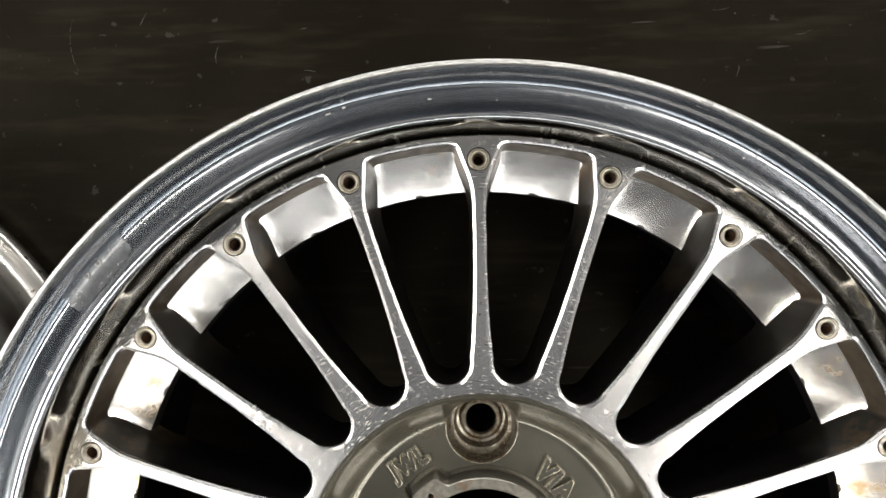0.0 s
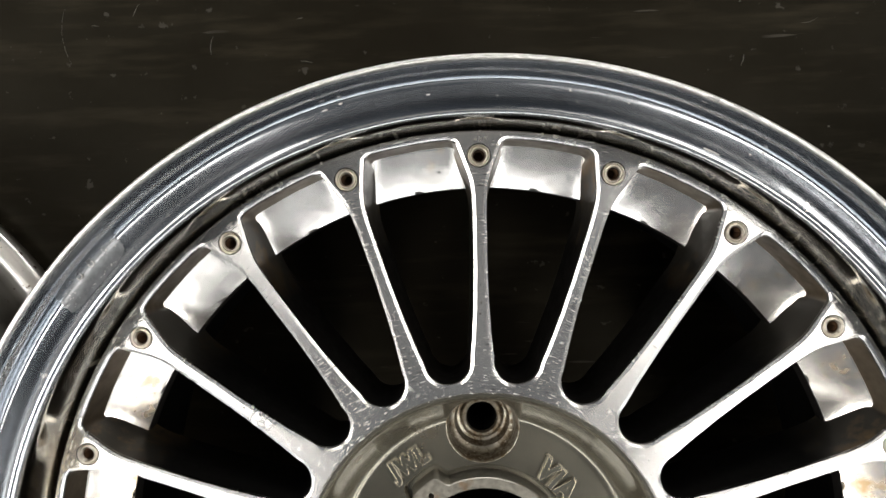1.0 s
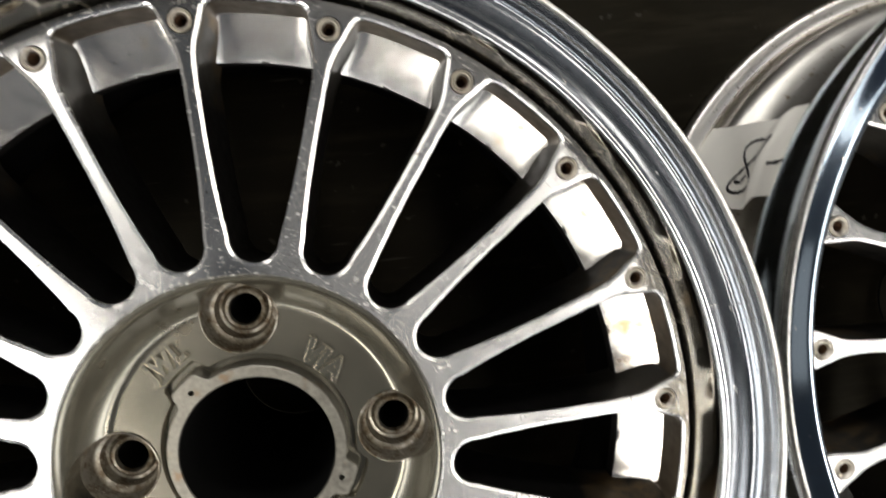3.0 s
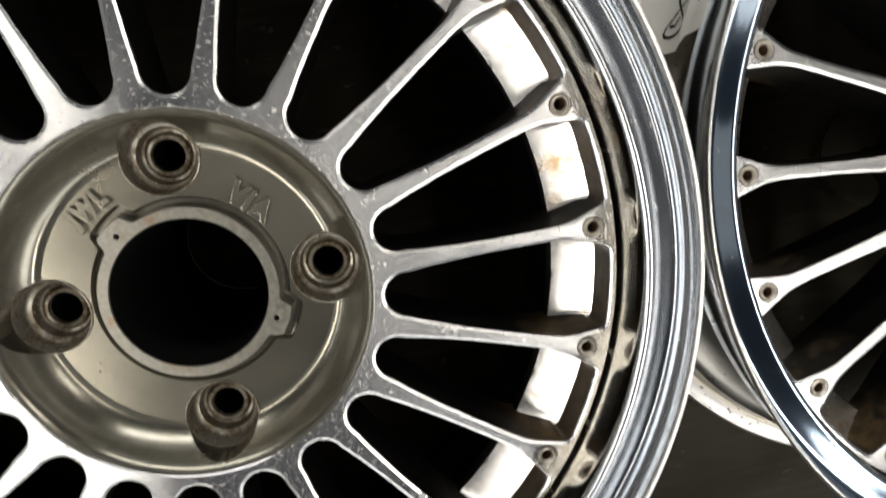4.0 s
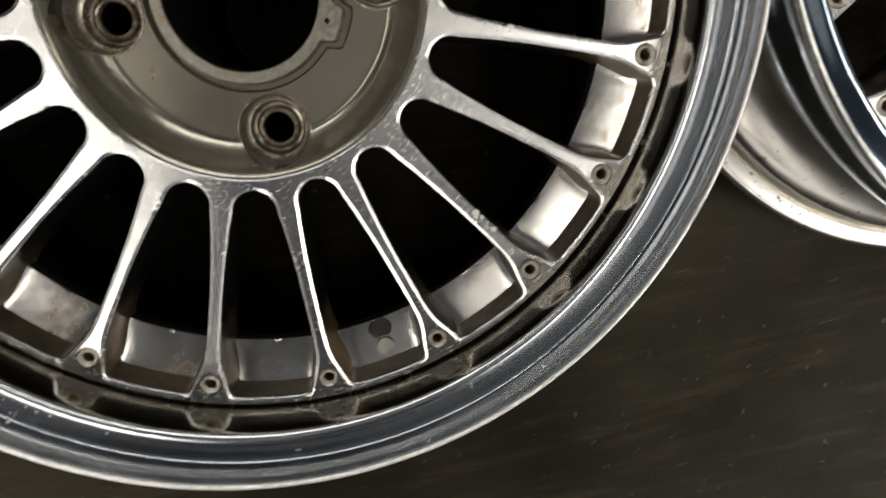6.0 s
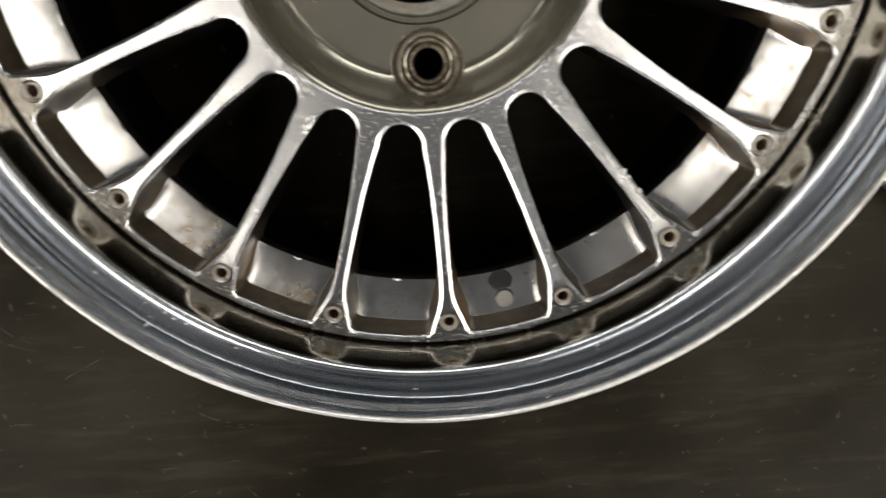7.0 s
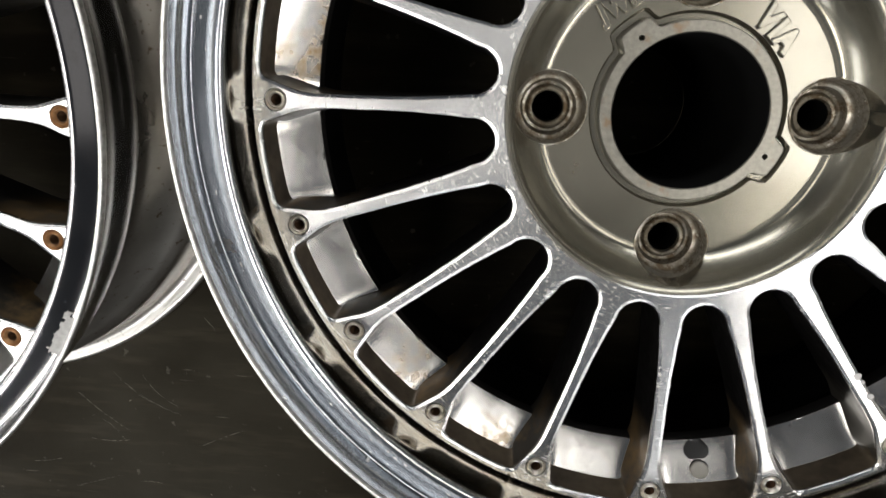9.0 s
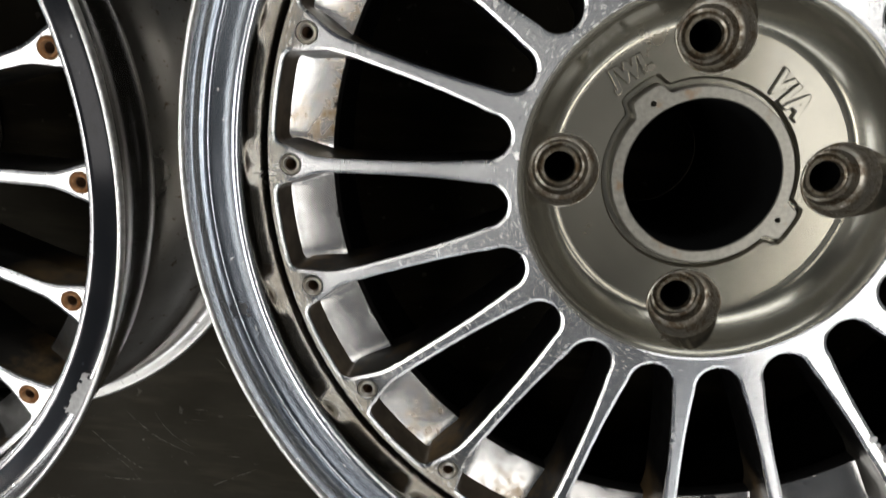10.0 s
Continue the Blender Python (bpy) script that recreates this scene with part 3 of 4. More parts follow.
def build_hub(parent):
    # The tube below the hub, down to z 0.01, is added to block light.
    profile = [(0.0290, 0.1000), (0.0290, DISH), (0.0330, DISH), (0.0520, DISH), (0.0531, DISH + 0.0001), (0.0541, DISH + 0.0004), (0.0550, DISH + 0.0010), (0.0562, DISH + 0.0020), (0.0576, DISH + 0.0034), (0.0592, DISH + 0.0053), (0.0608, DISH + 0.0076),
               (0.0623, DISH + 0.0101), (0.0636, DISH + 0.0124), (0.0646, DISH + 0.0136), (0.0654, DISH + 0.0142), (0.0663, DISH + 0.0143), (0.0663, 0.0960), (0.0320, 0.0900), (0.0300, 0.0100), (0.0290, 0.0100)]
    body = new("cut_body", bpy.data.meshes.new("cut_body"))
    bm = lathe(profile, seg=160, closed=True)
    bm.to_mesh(body.data)
    bm.free()
    cutters = []
    for x, y in LUGS:
        c = new("cutter", bpy.data.meshes.new("cutter"))
        bm = lathe([(0, 0.1500), (0.0136, 0.1500), (0.0136, 0.1030), (0.0066, 0.1000), (0.0066, 0.0900), (0, 0.0900)], seg=48, centre=(x, y))
        bm.to_mesh(c.data)
        bm.free()
        mod = body.modifiers.new("cut", "BOOLEAN")
        mod.operation, mod.solver, mod.object = "DIFFERENCE", "EXACT", c
        cutters.append(c)
    moat = new("cutter", bpy.data.meshes.new("cutter"))
    bm = bmesh.new()
    rings = [loop(bm, [(*p, z) for p in flower(r0, out, near, far)]) for r0, out, near, far, z in ((0.0346, 0.0050, 10.0, 15.0, DISH - 0.0030), (0.0350, 0.0050, 10.2, 15.3, DISH - 0.0008), (0.0357, 0.0050, 10.8, 16.0, DISH + 0.0004), (0.0357, 0.0050, 10.8, 16.0, DISH + 0.01))]
    for upper, lower in zip(rings[1:], rings):
        bridge(bm, upper, lower)
    bm.faces.new(rings[0])
    bm.faces.new(rings[-1])
    bmesh.ops.recalc_face_normals(bm, faces=bm.faces)
    bm.to_mesh(moat.data)
    bm.free()
    mod = body.modifiers.new("cut", "BOOLEAN")
    mod.operation, mod.solver, mod.object = "DIFFERENCE", "EXACT", moat
    cutters.append(moat)
    bm = mesh_of(body)
    for ob in (body, *cutters):
        bpy.data.objects.remove(ob)
    dish = part("hub_dish", bm, GUNMETAL, parent, "gunmetal painted dished hub centre", sharp=30, flat_tops=True)
    # centre bore ring with its two screw tabs
    bm = bmesh.new()
    z = 0.1194
    outer = flower(0.0321, 0.0048)
    shapes = [[(x, y) for x, y in offset(outer, -0.0004)], [(0.0281 * math.cos(2 * math.pi * i / 96), 0.0281 * math.sin(2 * math.pi * i / 96)) for i in range(96)]]
    tabs = [(0.0320 * math.cos(radians(a)), 0.0320 * math.sin(radians(a))) for a in (128, -27.5)]
    tops = [loop(bm, [(*p, z) for p in s]) for s in shapes] + [loop(bm, circle(x, y, 0.0011, z, 12)) for x, y in tabs]
    fill(bm, tops)
    low = loop(bm, [(*p, z - 0.0004) for p in outer])
    bridge(bm, tops[0], low)
    foot = loop(bm, [(*p, DISH - 0.0026) for p in flower(0.0324, 0.0049, 8.8, 13.8)])
    bridge(bm, low, foot)
    spread = loop(bm, [(*p, DISH - 0.0034) for p in flower(0.0330, 0.0050, 9.4, 14.4)])
    bridge(bm, foot, spread)
    bore = loop(bm, [(0.0277 * math.cos(2 * math.pi * i / 96), 0.0277 * math.sin(2 * math.pi * i / 96), z - 0.0005) for i in range(96)])
    bridge(bm, tops[1], bore)
    # Bore wall runs down almost to the floor, added to keep the bore dark.
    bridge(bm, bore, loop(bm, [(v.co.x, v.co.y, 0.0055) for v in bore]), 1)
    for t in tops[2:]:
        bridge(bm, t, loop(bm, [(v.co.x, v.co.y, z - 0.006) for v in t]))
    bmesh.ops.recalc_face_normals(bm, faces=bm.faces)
    part("bore_ring", bm, [RING, RECESS_SHADE], parent, "raised centre bore ring with two screw tabs", sharp=40)
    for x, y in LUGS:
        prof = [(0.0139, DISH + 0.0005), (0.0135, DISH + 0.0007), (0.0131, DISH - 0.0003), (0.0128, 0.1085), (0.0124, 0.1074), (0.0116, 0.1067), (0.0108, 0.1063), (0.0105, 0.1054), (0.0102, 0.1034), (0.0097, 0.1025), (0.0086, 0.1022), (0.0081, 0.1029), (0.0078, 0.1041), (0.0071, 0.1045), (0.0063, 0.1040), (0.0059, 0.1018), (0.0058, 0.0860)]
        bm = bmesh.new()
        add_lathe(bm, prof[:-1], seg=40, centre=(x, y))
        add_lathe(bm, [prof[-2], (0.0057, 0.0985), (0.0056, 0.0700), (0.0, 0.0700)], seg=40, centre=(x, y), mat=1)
        bmesh.ops.remove_doubles(bm, verts=bm.verts, dist=1e-6)
        bmesh.ops.recalc_face_normals(bm, faces=bm.faces)
        part("lug_seat", bm, [RUSTY, RECESS_SHADE], parent, "rust stained steel lug seat", sharp=40)
    for body_text, angle, rad, turn, size in (("JWL", 127.5, 0.0460, 32.0, 0.0090), ("VIA", 47.0, 0.0400, -45.0, 0.0112)):
        cu = bpy.data.curves.new("lettering", "FONT")
        cu.body, cu.size, cu.extrude, cu.bevel_depth, cu.align_x, cu.align_y = body_text, size, 0.0011, 0.0005, "CENTER", "CENTER"
        cu.offset, cu.space_character = 0.00035, 1.2
        tmp = new("lettering_source", cu)
        bm = mesh_of(tmp)
        bpy.data.objects.remove(tmp)
        a = radians(angle)
        bmesh.ops.transform(bm, matrix=pose(rad * math.cos(a), rad * math.sin(a), DISH + 0.0002, 0, 0, turn) @ Matrix.Diagonal((0.82, 1.0, 1.0, 1.0)), verts=bm.verts)
        part("lettering", bm, GUNMETAL, parent, "raised cast letters " + body_text)
    return dish


def build_bolts(parent):
    prof = [(0.0043, FACE - 0.0030), (0.0041, FACE - 0.0006), (0.0038, FACE + 0.0002), (0.0035, FACE - 0.0001), (0.00325, FACE - 0.0008), (0.0030, FACE - 0.0001), (0.0026, FACE + 0.0004), (0.0022, FACE - 0.0001), (0.0020, FACE - 0.0008)]
    bm = bmesh.new()
    add_lathe(bm, prof, seg=24)
    add_lathe(bm, [(0.0020, FACE - 0.0008), (0.0019, FACE - 0.0080), (0.0, FACE - 0.0080)], seg=6, mat=1)
    bmesh.ops.remove_doubles(bm, verts=bm.verts, dist=1e-6)
    bmesh.ops.recalc_face_normals(bm, faces=bm.faces)
    first = part("bolt", bm, [BOLT, RUST], parent, "small rusty socket bolt")
    first.location = (0, BOLT_R, 0)
    for k in range(1, SPOKES):
        a = math.pi / 2 - 2 * HALF * k
        ob = new("bolt", first.data)
        ob.parent, ob.location = parent, (BOLT_R * math.cos(a), BOLT_R * math.sin(a), 0)
        ob["label"] = first["label"]


def build_valve(parent):
    """A stubby stem in a pocket of the rim, with its pale round end towards the hub side, and a black sheet drawn for
    the dark cut-out beside it.
    """
    a = radians(-80.8)
    m = pose(0.1503 * math.cos(a), 0.1503 * math.sin(a), 0.1145) @ pose(0, 0, 0, 0, 0, math.degrees(a)) @ pose(0, 0, 0, 0, -18, 0)
    bm = lathe([(0.0036, -0.0010), (0.0041, -0.0016), (0.0043, -0.0030), (0.0043, -0.0080), (0, -0.0080)], seg=28)
    bmesh.ops.transform(bm, matrix=m, verts=bm.verts)
    stem = part("valve_stem", bm, VALVE_BLACK, parent, "black rubber valve stem")
    bm = lathe([(0, 0.0), (0.0030, 0.0), (0.0035, -0.0002), (0.0038, -0.0008), (0.0038, -0.0034), (0.0, -0.0034)], seg=28)
    bmesh.ops.transform(bm, matrix=m, verts=bm.verts)
    part("valve_cap", bm, CAP, stem, "pale round valve cap")
    # Black sheet on the shelf in place of a shaded cut-out.
    bm = bmesh.new()
    rs = [0.1466 - 0.0068 * i / 10 for i in range(11)]
    rows = []
    for i, r in enumerate(rs):
        z = FACE - table_at([(0.1400, 0.0232), (0.1410, 0.02255), (0.1425, 0.0216), (0.1445, 0.0204), (0.1465, 0.0192), (0.1485, 0.01805)], r)
        half = 0.0052 * math.sin(math.pi * (0.18 + 0.72 * i / 10)) ** 0.7
        rows.append([bm.verts.new((r * math.cos(a) - half * t * math.sin(a), r * math.sin(a) + half * t * math.cos(a), z + 0.0003 + 0.0012 * abs(t) * (1 - t * t))) for t in (-1, -0.6, 0, 0.6, 1)])
    for A, B in zip(rows, rows[1:]):
        for j in range(4):
            bm.faces.new((A[j], A[j + 1], B[j + 1], B[j]))
    bm.normal_update()
    part("valve_notch", bm, VALVE_BLACK, stem, "black sheet drawn for the shaded cut-out beside the valve")


wheel = new("alloy_wheel")
tagged(wheel, "worn silver alloy wheel with gunmetal hub lying on black floor", "wheel", "row of alloy wheels")
build_face(wheel)
build_rim(wheel)
build_hub(wheel)
build_bolts(wheel)
build_valve(wheel)



def wheel_copy(place, rear, drop, finish, label):
    """A like wheel of another offset: a shallower lip, and a rear flange that meets the floor on its own."""
    other = tagged(copy_thing(wheel, place), label)
    for ob in list(other.children):
        if ob.name.startswith("rim_"):
            bpy.data.objects.remove(ob)
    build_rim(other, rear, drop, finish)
    return other


RIGHT_DROP, LEFT_DROP = 0.0095, 0.0068
wheel_right = wheel_copy(pose(0.3647, -0.0141, 0.0010, -4.5, -0.9, -4.7), 0.0170, RIGHT_DROP, REFLECTED_BLUE_LIP, "scuffed alloy wheel with a taped paper number on its barrel")
wheel_left = wheel_copy(pose(-0.3782, 0.0022, 0.0193, 1.4, 2.1, -2.6), -0.0060, LEFT_DROP, DARK_LIP, "scuffed alloy wheel with rusty bolts and a chipped rim lip")

RUSTY_BOLT = plain("rust_orange_steel", (0.36, 0.215, 0.11), 0.45, 0.75, 380, 0.6)
rusty_mesh = None
for ob in wheel_left.children:
    if ob.name.startswith("bolt"):
        if rusty_mesh is None:
            rusty_mesh = ob.data.copy()
            rusty_mesh.materials[0] = RUSTY_BOLT
        ob.data = rusty_mesh
        ob["label"] = "small bolt with orange rust"


def spoke_chip(parent, x, y, size, seed):
    """A raised burr of torn metal on the edge of a spoke."""
    bm = bmesh.new()
    bmesh.ops.create_icosphere(bm, subdivisions=2, radius=size)
    for v in bm.verts:
        n = noise.noise(v.co * 900 + Vector((seed, 0, 0)))
        v.co *= 1 + 0.45 * n
        v.co.z *= 0.45
    bmesh.ops.transform(bm, matrix=pose(x, y, FACE, 0, 0, 40 * seed), verts=bm.verts)
    part("burr", bm, OXIDE, parent, "small raised burr of torn metal")


spoke_chip(wheel, 0.0700, -0.0940, 0.0015, 1)
spoke_chip(wheel, 0.0760, -0.1020, 0.0013, 2)
spoke_chip(wheel, 0.0722, -0.0962, 0.0008, 3)

# ---------------- wear on the rims ----------------
def lip_height(r):
    return float(np.interp(r, *zip(*LIP_TOP)))


def lip_patch(name, parent, mat, ang, wide, r0, r1, keep, seed, lift=0.00012, label="", step=0.35, drop=0.0):
    """A ragged patch of wear that follows the lip between two radii."""
    n_r = max(3, int((r1 - r0) / 0.0005))
    n_a = max(4, int(wide / step))
    bm = bmesh.new()
    rng = random.Random(seed)
    shift = rng.uniform(0, 50)
    grid = {}
    for i in range(n_a + 1):
        for j in range(n_r + 1):
            a = radians(ang - wide / 2 + wide * i / n_a)
            r = r0 + (r1 - r0) * j / n_r
            z = lip_height(r) - drop
            u, v = abs(2 * i / n_a - 1), abs(2 * j / n_r - 1)
            rag = noise.noise((r * 900 + shift, a * 160, 0)) * 0.5 + 0.35 * noise.noise((r * 2500, a * 420 + shift, 3))
            if 1 - max(u, v) ** 2 + rag > keep:
                grid[i, j] = bm.verts.new((r * math.cos(a), r * math.sin(a), z + lift * (0.6 + 0.8 * rng.random())))
    for i in range(n_a):
        for j in range(n_r):
            q = [grid.get(k) for k in ((i, j), (i + 1, j), (i + 1, j + 1), (i, j + 1))]
            if all(q):
                bm.faces.new(q[::-1])
    bm.normal_update()
    for f in bm.faces:
        if f.normal.z < 0:
            f.normal_flip()
    if not bm.faces:
        bm.free()
        return None
    return part(name, bm, mat, parent, label)


SCUFFS = [(58.5, 6.0, 0.1700, 0.1730, 0.82), (54.0, 7.0, 0.1695, 0.1725, 0.84), (63.8, 3.6, 0.1632, 0.1650, 0.45), (106.8, 1.2, 0.1702, 0.1716, 0.4), (104.2, 3.4, 0.1706, 0.1722, 0.66),
          (66.7, 1.6, 0.1748, 0.1776, 0.2), (63.5, 5.0, 0.1762, 0.1776, 0.55), (55.0, 9.0, 0.1765, 0.1776, 0.62), (47.5, 4.0, 0.1761, 0.1776, 0.55), (-130.0, 2.2, 0.1722, 0.1738, 0.6), 
          (-70.3, 0.9, 0.1630, 0.1655, 0.5), (-35.0, 6.0, 0.1763, 0.1776, 0.6), (-140.0, 5.0, 0.1762, 0.1776, 0.55), (162.0, 6.0, 0.1763, 0.1776, 0.6), (117.0, 5.0, 0.1668, 0.1690, 0.85), (12.0, 2.0, 0.1700, 0.1712, 0.7)]
for n, (ang, wide, r0, r1, keep) in enumerate(SCUFFS):
    lip_patch("scuff", wheel, OXIDE, ang, wide, r0, r1, keep, n, label="chalky white scuff")


def worn_pad(parent, ang, wide, r0, r1):
    """A rounded pad of the dish where the polish has come off, with a raised uneven border, blisters and crust."""
    n_a, n_r, grid = 64, 26, {}
    bm = bmesh.new()
    for i in range(n_a + 1):
        for j in range(n_r + 1):
            u, v = 2 * i / n_a - 1, 2 * j / n_r - 1
            border = abs(u) ** 3.2 + (max(0.0, -v) ** 3.2 if v < 0 else v ** 9)
            if border > 1.0 + 0.10 * noise.noise((u * 7, v * 5, 2)):
                continue
            a, r = radians(ang - wide / 2 * u), r0 + (r1 - r0) * j / n_r
            rough = noise.noise((r * 1500, a * 240, 4)) + 0.5 * noise.noise((r * 3800, a * 600, 9))
            ridge = smooth(0.62, 0.95, border)
            grid[i, j] = bm.verts.new((r * math.cos(a), r * math.sin(a), lip_height(r) + 0.00010 + ridge * (0.00008 + 0.00022 * rough) + 0.00003 * rough))
    for (i, j) in list(grid):
        q = [grid.get(k) for k in ((i, j), (i, j + 1), (i + 1, j + 1), (i + 1, j))]
        if all(q):
            f = bm.faces.new(q)
            f.normal_update()
            if f.normal.z < 0:
                f.normal_flip()
    pad = part("worn_pad", bm, DULL, parent, "dull rounded patch worn through the polish")
    for a, r in ((137.6, 0.1722), (139.5, 0.1724)):
        bm = lathe([(0.0003 * math.cos(2 * math.pi * k / 8) + 0.0009, 0.00024 * math.sin(2 * math.pi * k / 8)) for k in range(8)], seg=20, closed=True)
        bmesh.ops.transform(bm, matrix=pose(r * math.cos(radians(a)), r * math.sin(radians(a)), lip_height(r) + 0.0003), verts=bm.verts)
        part("blister", bm, OXIDE, pad, "burst blister in the polish")
    rng = random.Random(8)
    bm = bmesh.new()
    for k in range(46):
        end = k % 3
        a = radians((134.9 + 4.8 * rng.random(), 133.9 + 2.2 * rng.random(), 141.2 + 1.8 * rng.random())[end])
        r = (0.1662 + 0.0009 * rng.random(), 0.1700 + 0.0032 * rng.random(), 0.1672 + 0.0056 * rng.random())[end]
        bmesh.ops.create_icosphere(bm, subdivisions=1, radius=0.00012 + 0.0002 * rng.random(), matrix=pose(r * math.cos(a), r * math.sin(a), lip_height(r) + 0.0002))
    part("pale_crust", bm, OXIDE, pad, "pale crust along the border of the patch")


worn_pad(wheel, 138.4, 9.8, 0.1648, 0.1733)
for n, (r, ang) in enumerate(((0.1657, -131.8), (0.1648, -129.1), (0.1653, -127.7), (0.1648, -126.1), (0.1706, -130.6), (0.1655, -119.0), (0.1673, -138.7), (0.1690, -95.0), (0.1662, -70.5), (0.1700, 74.0), (0.1668, 88.0), (0.1684, 95.5), (0.1690, 60.0), (0.1672, 30.0), (0.1680, -160.0), (0.1695, 171.0))):
    lip_patch("fleck", wheel, OXIDE, ang, 0.55 + 0.12 * (n % 4), r - 0.0007, r + 0.0007, 0.55, 200 + n, label="small white fleck", step=0.08)
lip_patch("dark_stain", wheel, GRIME, -162.7, 3.6, 0.1676, 0.1725, 0.42, 79, label="dark smeared stain")
lip_patch("chipped_patch", wheel_left, OXIDE, -27.6, 8.5, 0.1665, 0.1772, 0.36, 90, lift=0.0003, label="large pale chipped patch", step=0.25, drop=LEFT_DROP)
for n, (ang, wide) in enumerate(((155.0, 14.0), (-150.0, 12.0), (-128.0, 10.0))):
    lip_patch("scuff", wheel_right, OXIDE, ang, wide, 0.1761, 0.1776, 0.6, 100 + n, label="chalky white scuff", drop=RIGHT_DROP)


def paper_label(parent):
    """A strip of paper over the well of the barrel, with two digits in marker pen."""
    ang_a, ang_b, z_a, z_b = 143.4, 158.6, 0.026, 0.1285

    def at(u, v, lift=0.0):
        # u from the back flange to the front lip, v across the strip
        sag = -0.0035 * math.sin(math.pi * u) + 0.0010 * math.sin(9 * u + 4 * v) + 0.0012 * (1 - smooth(0.0, 0.05, abs(u - 0.62)))
        r = 0.1695 - 0.0010 * u + sag + lift
        a = radians(ang_b + (ang_a - ang_b) * v + 2.5 * (u - 0.5) + 0.75 - (2.0 * smooth(0.60, 0.66, u) - 1.0))
        return r * math.cos(a), r * math.sin(a), z_a + (z_b - z_a) * u

    bm = bmesh.new()
    n_u, n_v = 40, 12
    grid = [[bm.verts.new(at(i / n_u, j / n_v)) for j in range(n_v + 1)] for i in range(n_u + 1)]
    under = [[bm.verts.new(at(i / n_u, j / n_v, -0.0004)) for j in range(n_v + 1)] for i in range(n_u + 1)]
    for i in range(n_u):
        for j in range(n_v):
            bm.faces.new((grid[i][j], grid[i + 1][j], grid[i + 1][j + 1], grid[i][j + 1]))
            bm.faces.new((under[i][j], under[i][j + 1], under[i + 1][j + 1], under[i + 1][j]))
    rim = [(i, 0) for i in range(n_u)] + [(n_u, j) for j in range(n_v)] + [(i, n_v) for i in range(n_u, 0, -1)] + [(0, j) for j in range(n_v, 0, -1)]
    for (a, b), (c, d) in zip(rim, rim[1:] + rim[:1]):
        bm.faces.new((grid[a][b], under[a][b], under[c][d], grid[c][d]))
    bmesh.ops.recalc_face_normals(bm, faces=bm.faces)
    sheet = part("paper_label", bm, PAPER, parent, "creased cream paper strip with handwritten digits")
    eight = [(0.515 + 0.095 * math.sin(2 * t) + 0.03 * math.cos(t), 0.46 + 0.29 * math.cos(t)) for t in [0.5 + 6.1 * k / 24 for k in range(25)]]
    strokes = [eight, [(0.44, 0.30), (0.50, 0.28), (0.54, 0.36)], [(0.94, 0.80), (0.89, 0.79), (0.84, 0.74), (0.81, 0.66), (0.80, 0.58)], [(0.80, 0.58), (0.84, 0.61), (0.89, 0.58)],
               [(0.89, 0.58), (0.89, 0.48), (0.85, 0.38), (0.78, 0.33), (0.69, 0.33)]]
    bm = bmesh.new()
    for line in strokes:
        pts = []
        for (u0, v0), (u1, v1) in zip(line, line[1:]):
            pts += [(u0 + (u1 - u0) * k / 5, v0 + (v1 - v0) * k / 5) for k in range(5)]
        pts.append(line[-1])
        prev = None
        for k, (u, v) in enumerate(pts):
            ua, va = pts[max(0, k - 1)]
            ub, vb = pts[min(len(pts) - 1, k + 1)]
            du, dv = (ub - ua) * 0.10, (vb - va) * 0.045
            n = math.hypot(du, dv) or 1
            h = 0.00075 * (0.7 + 0.6 * abs(math.sin(k * 0.7)))
            pair = [bm.verts.new(at(u - s * dv / n * h / 0.10, v + s * du / n * h / 0.045, 0.0003)) for s in (-1, 1)]
            if prev:
                bm.faces.new((prev[0], prev[1], pair[1], pair[0]))
            prev = pair
    bmesh.ops.recalc_face_normals(bm, faces=bm.faces)
    part("handwriting", bm, INK, sheet, "black marker digits 85")


paper_label(wheel_right)

# ---------------- the room ----------------
def slab(name, x0, x1, y0, y1, z0, z1, mat, label, category):
    bm = bmesh.new()
    bmesh.ops.create_cube(bm, size=1, matrix=Matrix.Translation(((x0 + x1) / 2, (y0 + y1) / 2, (z0 + z1) / 2)) @ Matrix.Diagonal((x1 - x0, y1 - y0, z1 - z0, 1)))
    ob = part(name, bm, mat)
    return tagged(ob, label, category, kind="structure")


slab("floor", -2.8, 2.8, -3.6, 2.8, -0.05, FLOOR_Z, FLOOR, "scratched matt black floor sheet under the wheels", "floor")


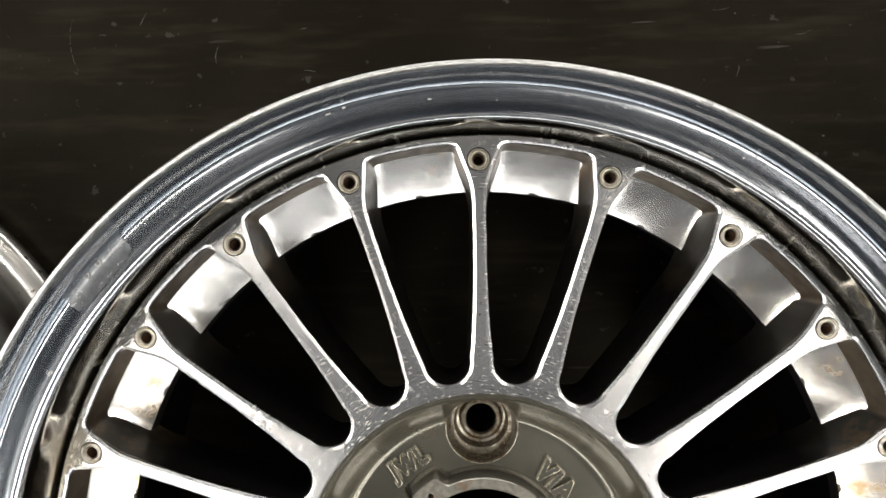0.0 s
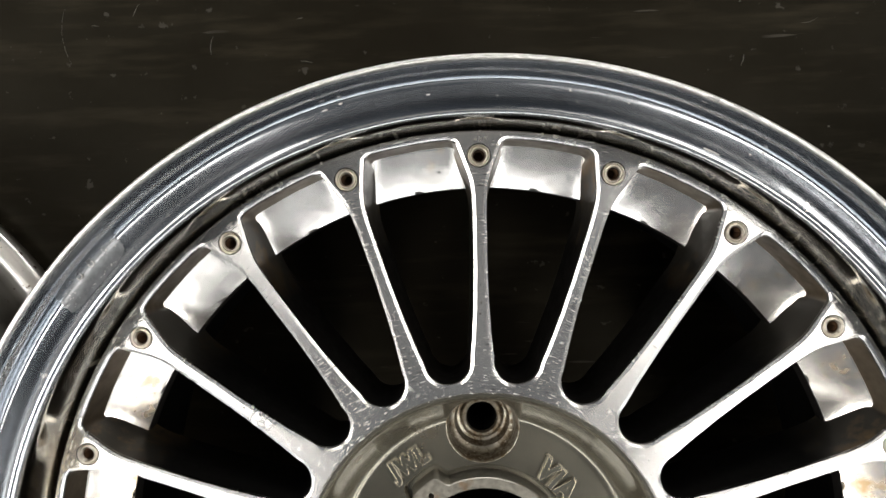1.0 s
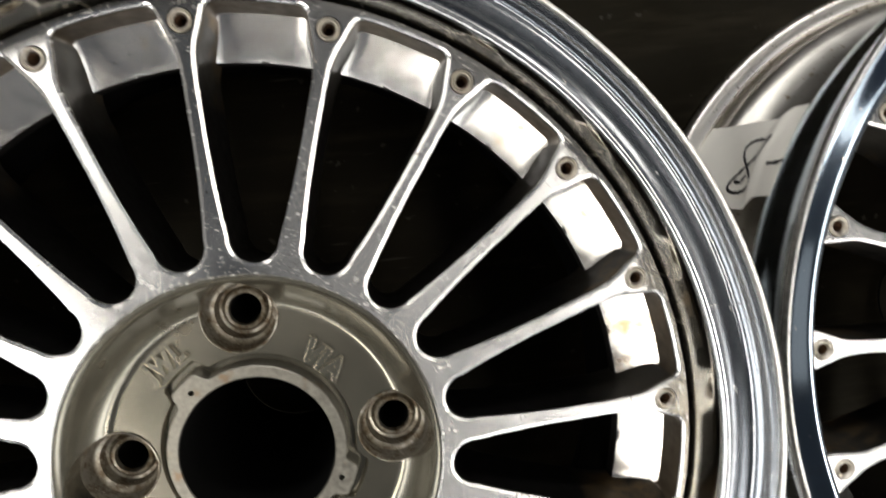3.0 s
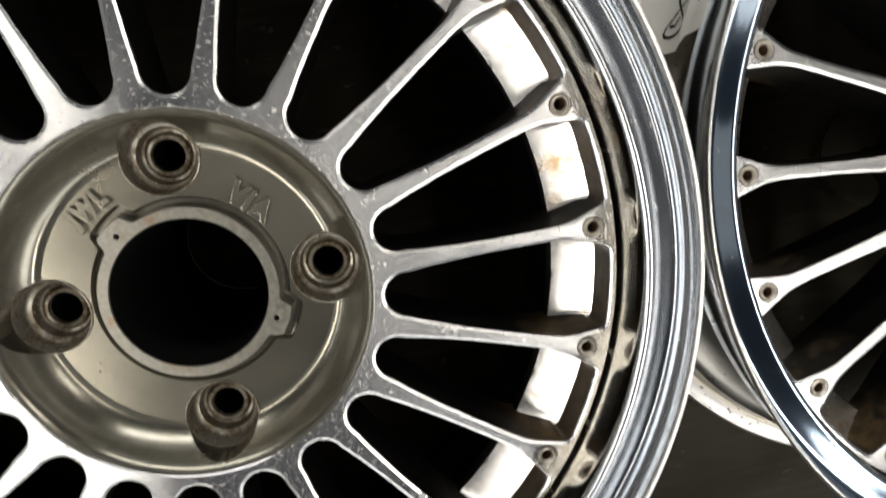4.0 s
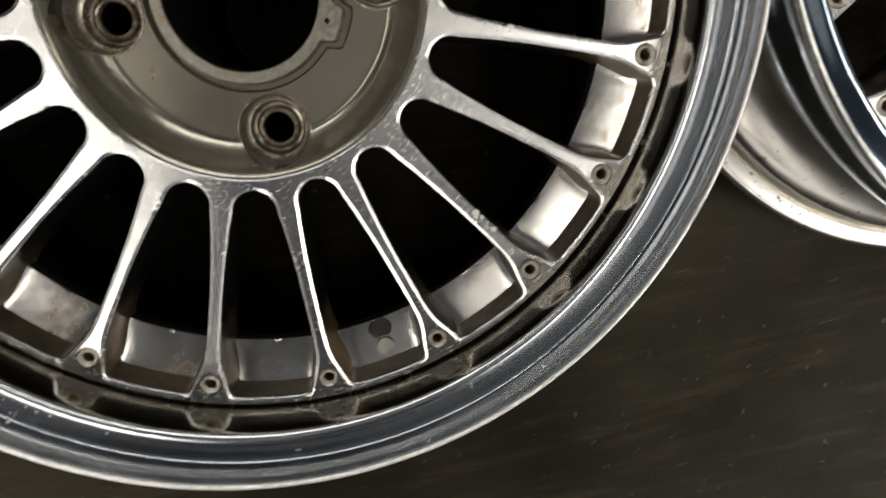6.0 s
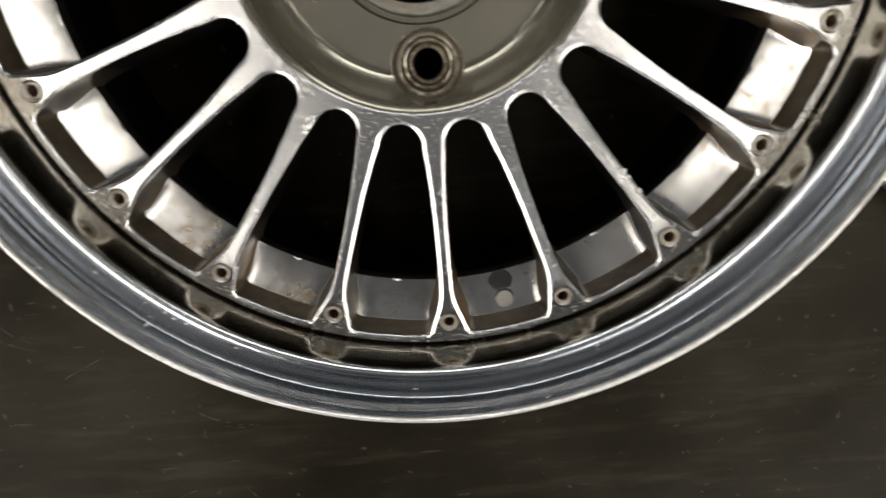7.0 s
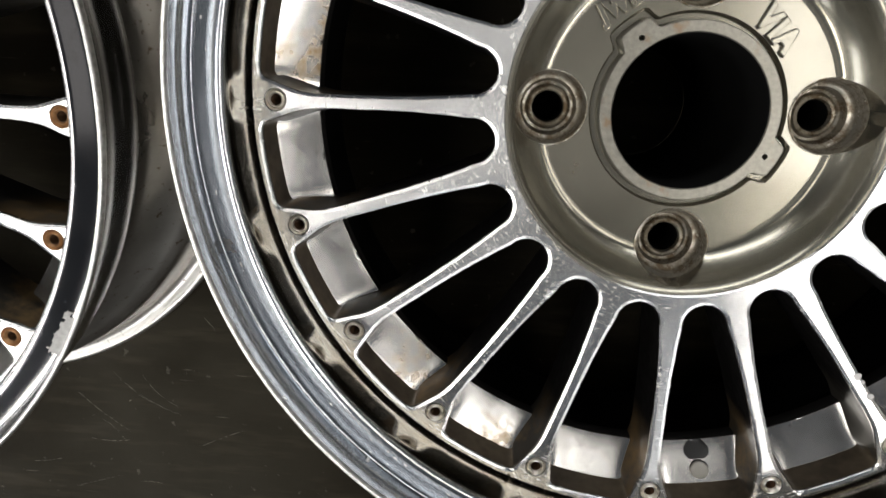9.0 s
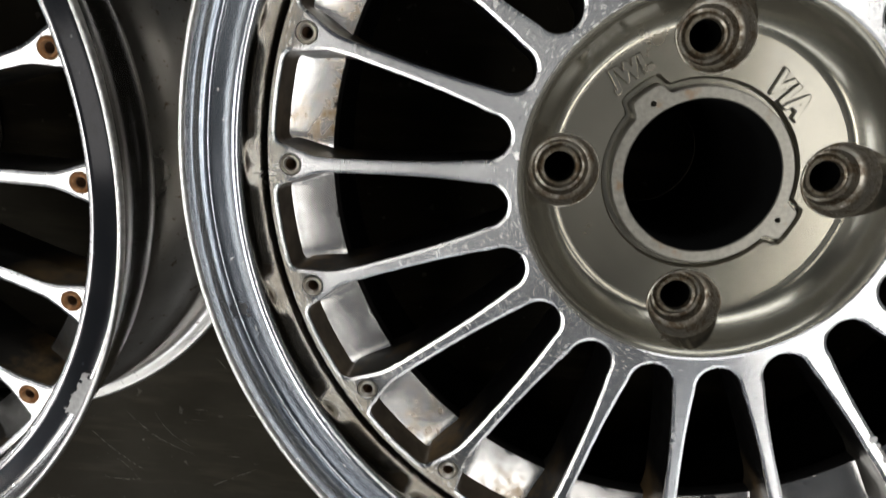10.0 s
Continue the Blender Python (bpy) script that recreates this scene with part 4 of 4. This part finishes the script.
def floor_scratches():
    """Thin pale scratches and flecks scattered over the black floor sheet."""
    rng = random.Random(11)
    marks = [(-0.180, 0.245, 60, 0.008), (-0.139, 0.225, 80, 0.010), (0.144, 0.209, 75, 0.007), (0.179, 0.229, 15, 0.009), (-0.203, 0.237, 0, 0.004), (-0.218, 0.232, 95, 0.030), (-0.088, 0.215, -10, 0.007), (0.135, 0.243, 5, 0.010),
             (-0.288, -0.259, 0, 0.020), (-0.148, -0.271, -8, 0.016), (-0.290, -0.193, -35, 0.022), (0.169, -0.308, 40, 0.006), (-0.193, -0.323, 25, 0.022), (0.161, -0.279, 60, 0.004), (-0.314, -0.220, -40, 0.030), (-0.275, -0.190, -42, 0.034),
             (0.262, -0.269, 30, 0.005), (0.162, -0.289, 50, 0.005), (0.309, -0.214, 10, 0.008), (0.300, -0.246, 15, 0.030), (0.240, 0.195, 80, 0.012),
             (-0.285, -0.1925, -32, 0.052), (-0.316, -0.2075, -38, 0.043), (-0.314, -0.2265, 1, 0.036), (-0.360, -0.247, 10, 0.022), (-0.325, -0.260, 19, 0.036), (-0.237, -0.221, 25, 0.033), (-0.154, -0.263, -20, 0.046), (-0.220, -0.175, 0, 0.012)]
    for _ in range(90):
        x, y = rng.uniform(-0.55, 0.55), rng.uniform(-0.45, 0.42)
        if min(math.hypot(x, y), math.hypot(x - 0.362, y), math.hypot(x + 0.382, y)) > 0.186:
            marks.append((x, y, rng.gauss(-20, 40), rng.choice((0.001, 0.0012, 0.0015, 0.002, 0.004, 0.010, 0.020))))
    bm = bmesh.new()
    for x, y, turn, long in marks:
        a = radians(turn)
        bend = rng.uniform(-0.12, 0.12) * long
        wide = rng.uniform(0.00012, 0.00028) + (0.0003 if long < 0.003 else 0)
        prev, steps = None, 7 if long < 0.012 else 22
        for k in range(steps):
            u = k / (steps - 1) - 0.5
            w = wide * (1 - (2 * u) ** 2) ** 0.5 * rng.uniform(0.25, 1.0) + 0.00002
            px, py = u * long, bend * (1 - 4 * u * u) + rng.uniform(-1, 1) * 0.00018
            pair = [bm.verts.new((x + px * math.cos(a) - (py + s * w) * math.sin(a), y + px * math.sin(a) + (py + s * w) * math.cos(a), FLOOR_Z + 0.00025)) for s in (-1, 1)]
            if prev and (steps == 7 or rng.random() > 0.3):
                bm.faces.new((prev[0], pair[0], pair[1], prev[1]))
            prev = pair
    bmesh.ops.delete(bm, geom=[v for v in bm.verts if not v.link_faces], context="VERTS")
    return tagged(part("floor_scratches", bm, SCRATCH), "fine pale scratches and flecks on the black floor", "scratch marks", kind="stuff")


floor_scratches()
slab("wall_north", -2.8, 2.8, 2.8, 2.9, 0, 2.4, PLASTER, "plain grey painted wall", "wall")
slab("wall_south", -2.8, 2.8, -3.7, -3.6, 0, 2.4, PLASTER, "plain grey painted wall", "wall")
slab("wall_east", 2.8, 2.9, -3.7, 2.9, 0, 2.4, PLASTER, "plain grey painted wall", "wall")
slab("wall_west", -2.9, -2.8, -3.7, 2.9, 0, 2.4, PLASTER, "plain grey painted wall", "wall")
slab("ceiling", -2.9, 2.9, -3.7, 2.9, 2.4, 2.5, CEILING, "plain dim ceiling", "ceiling")
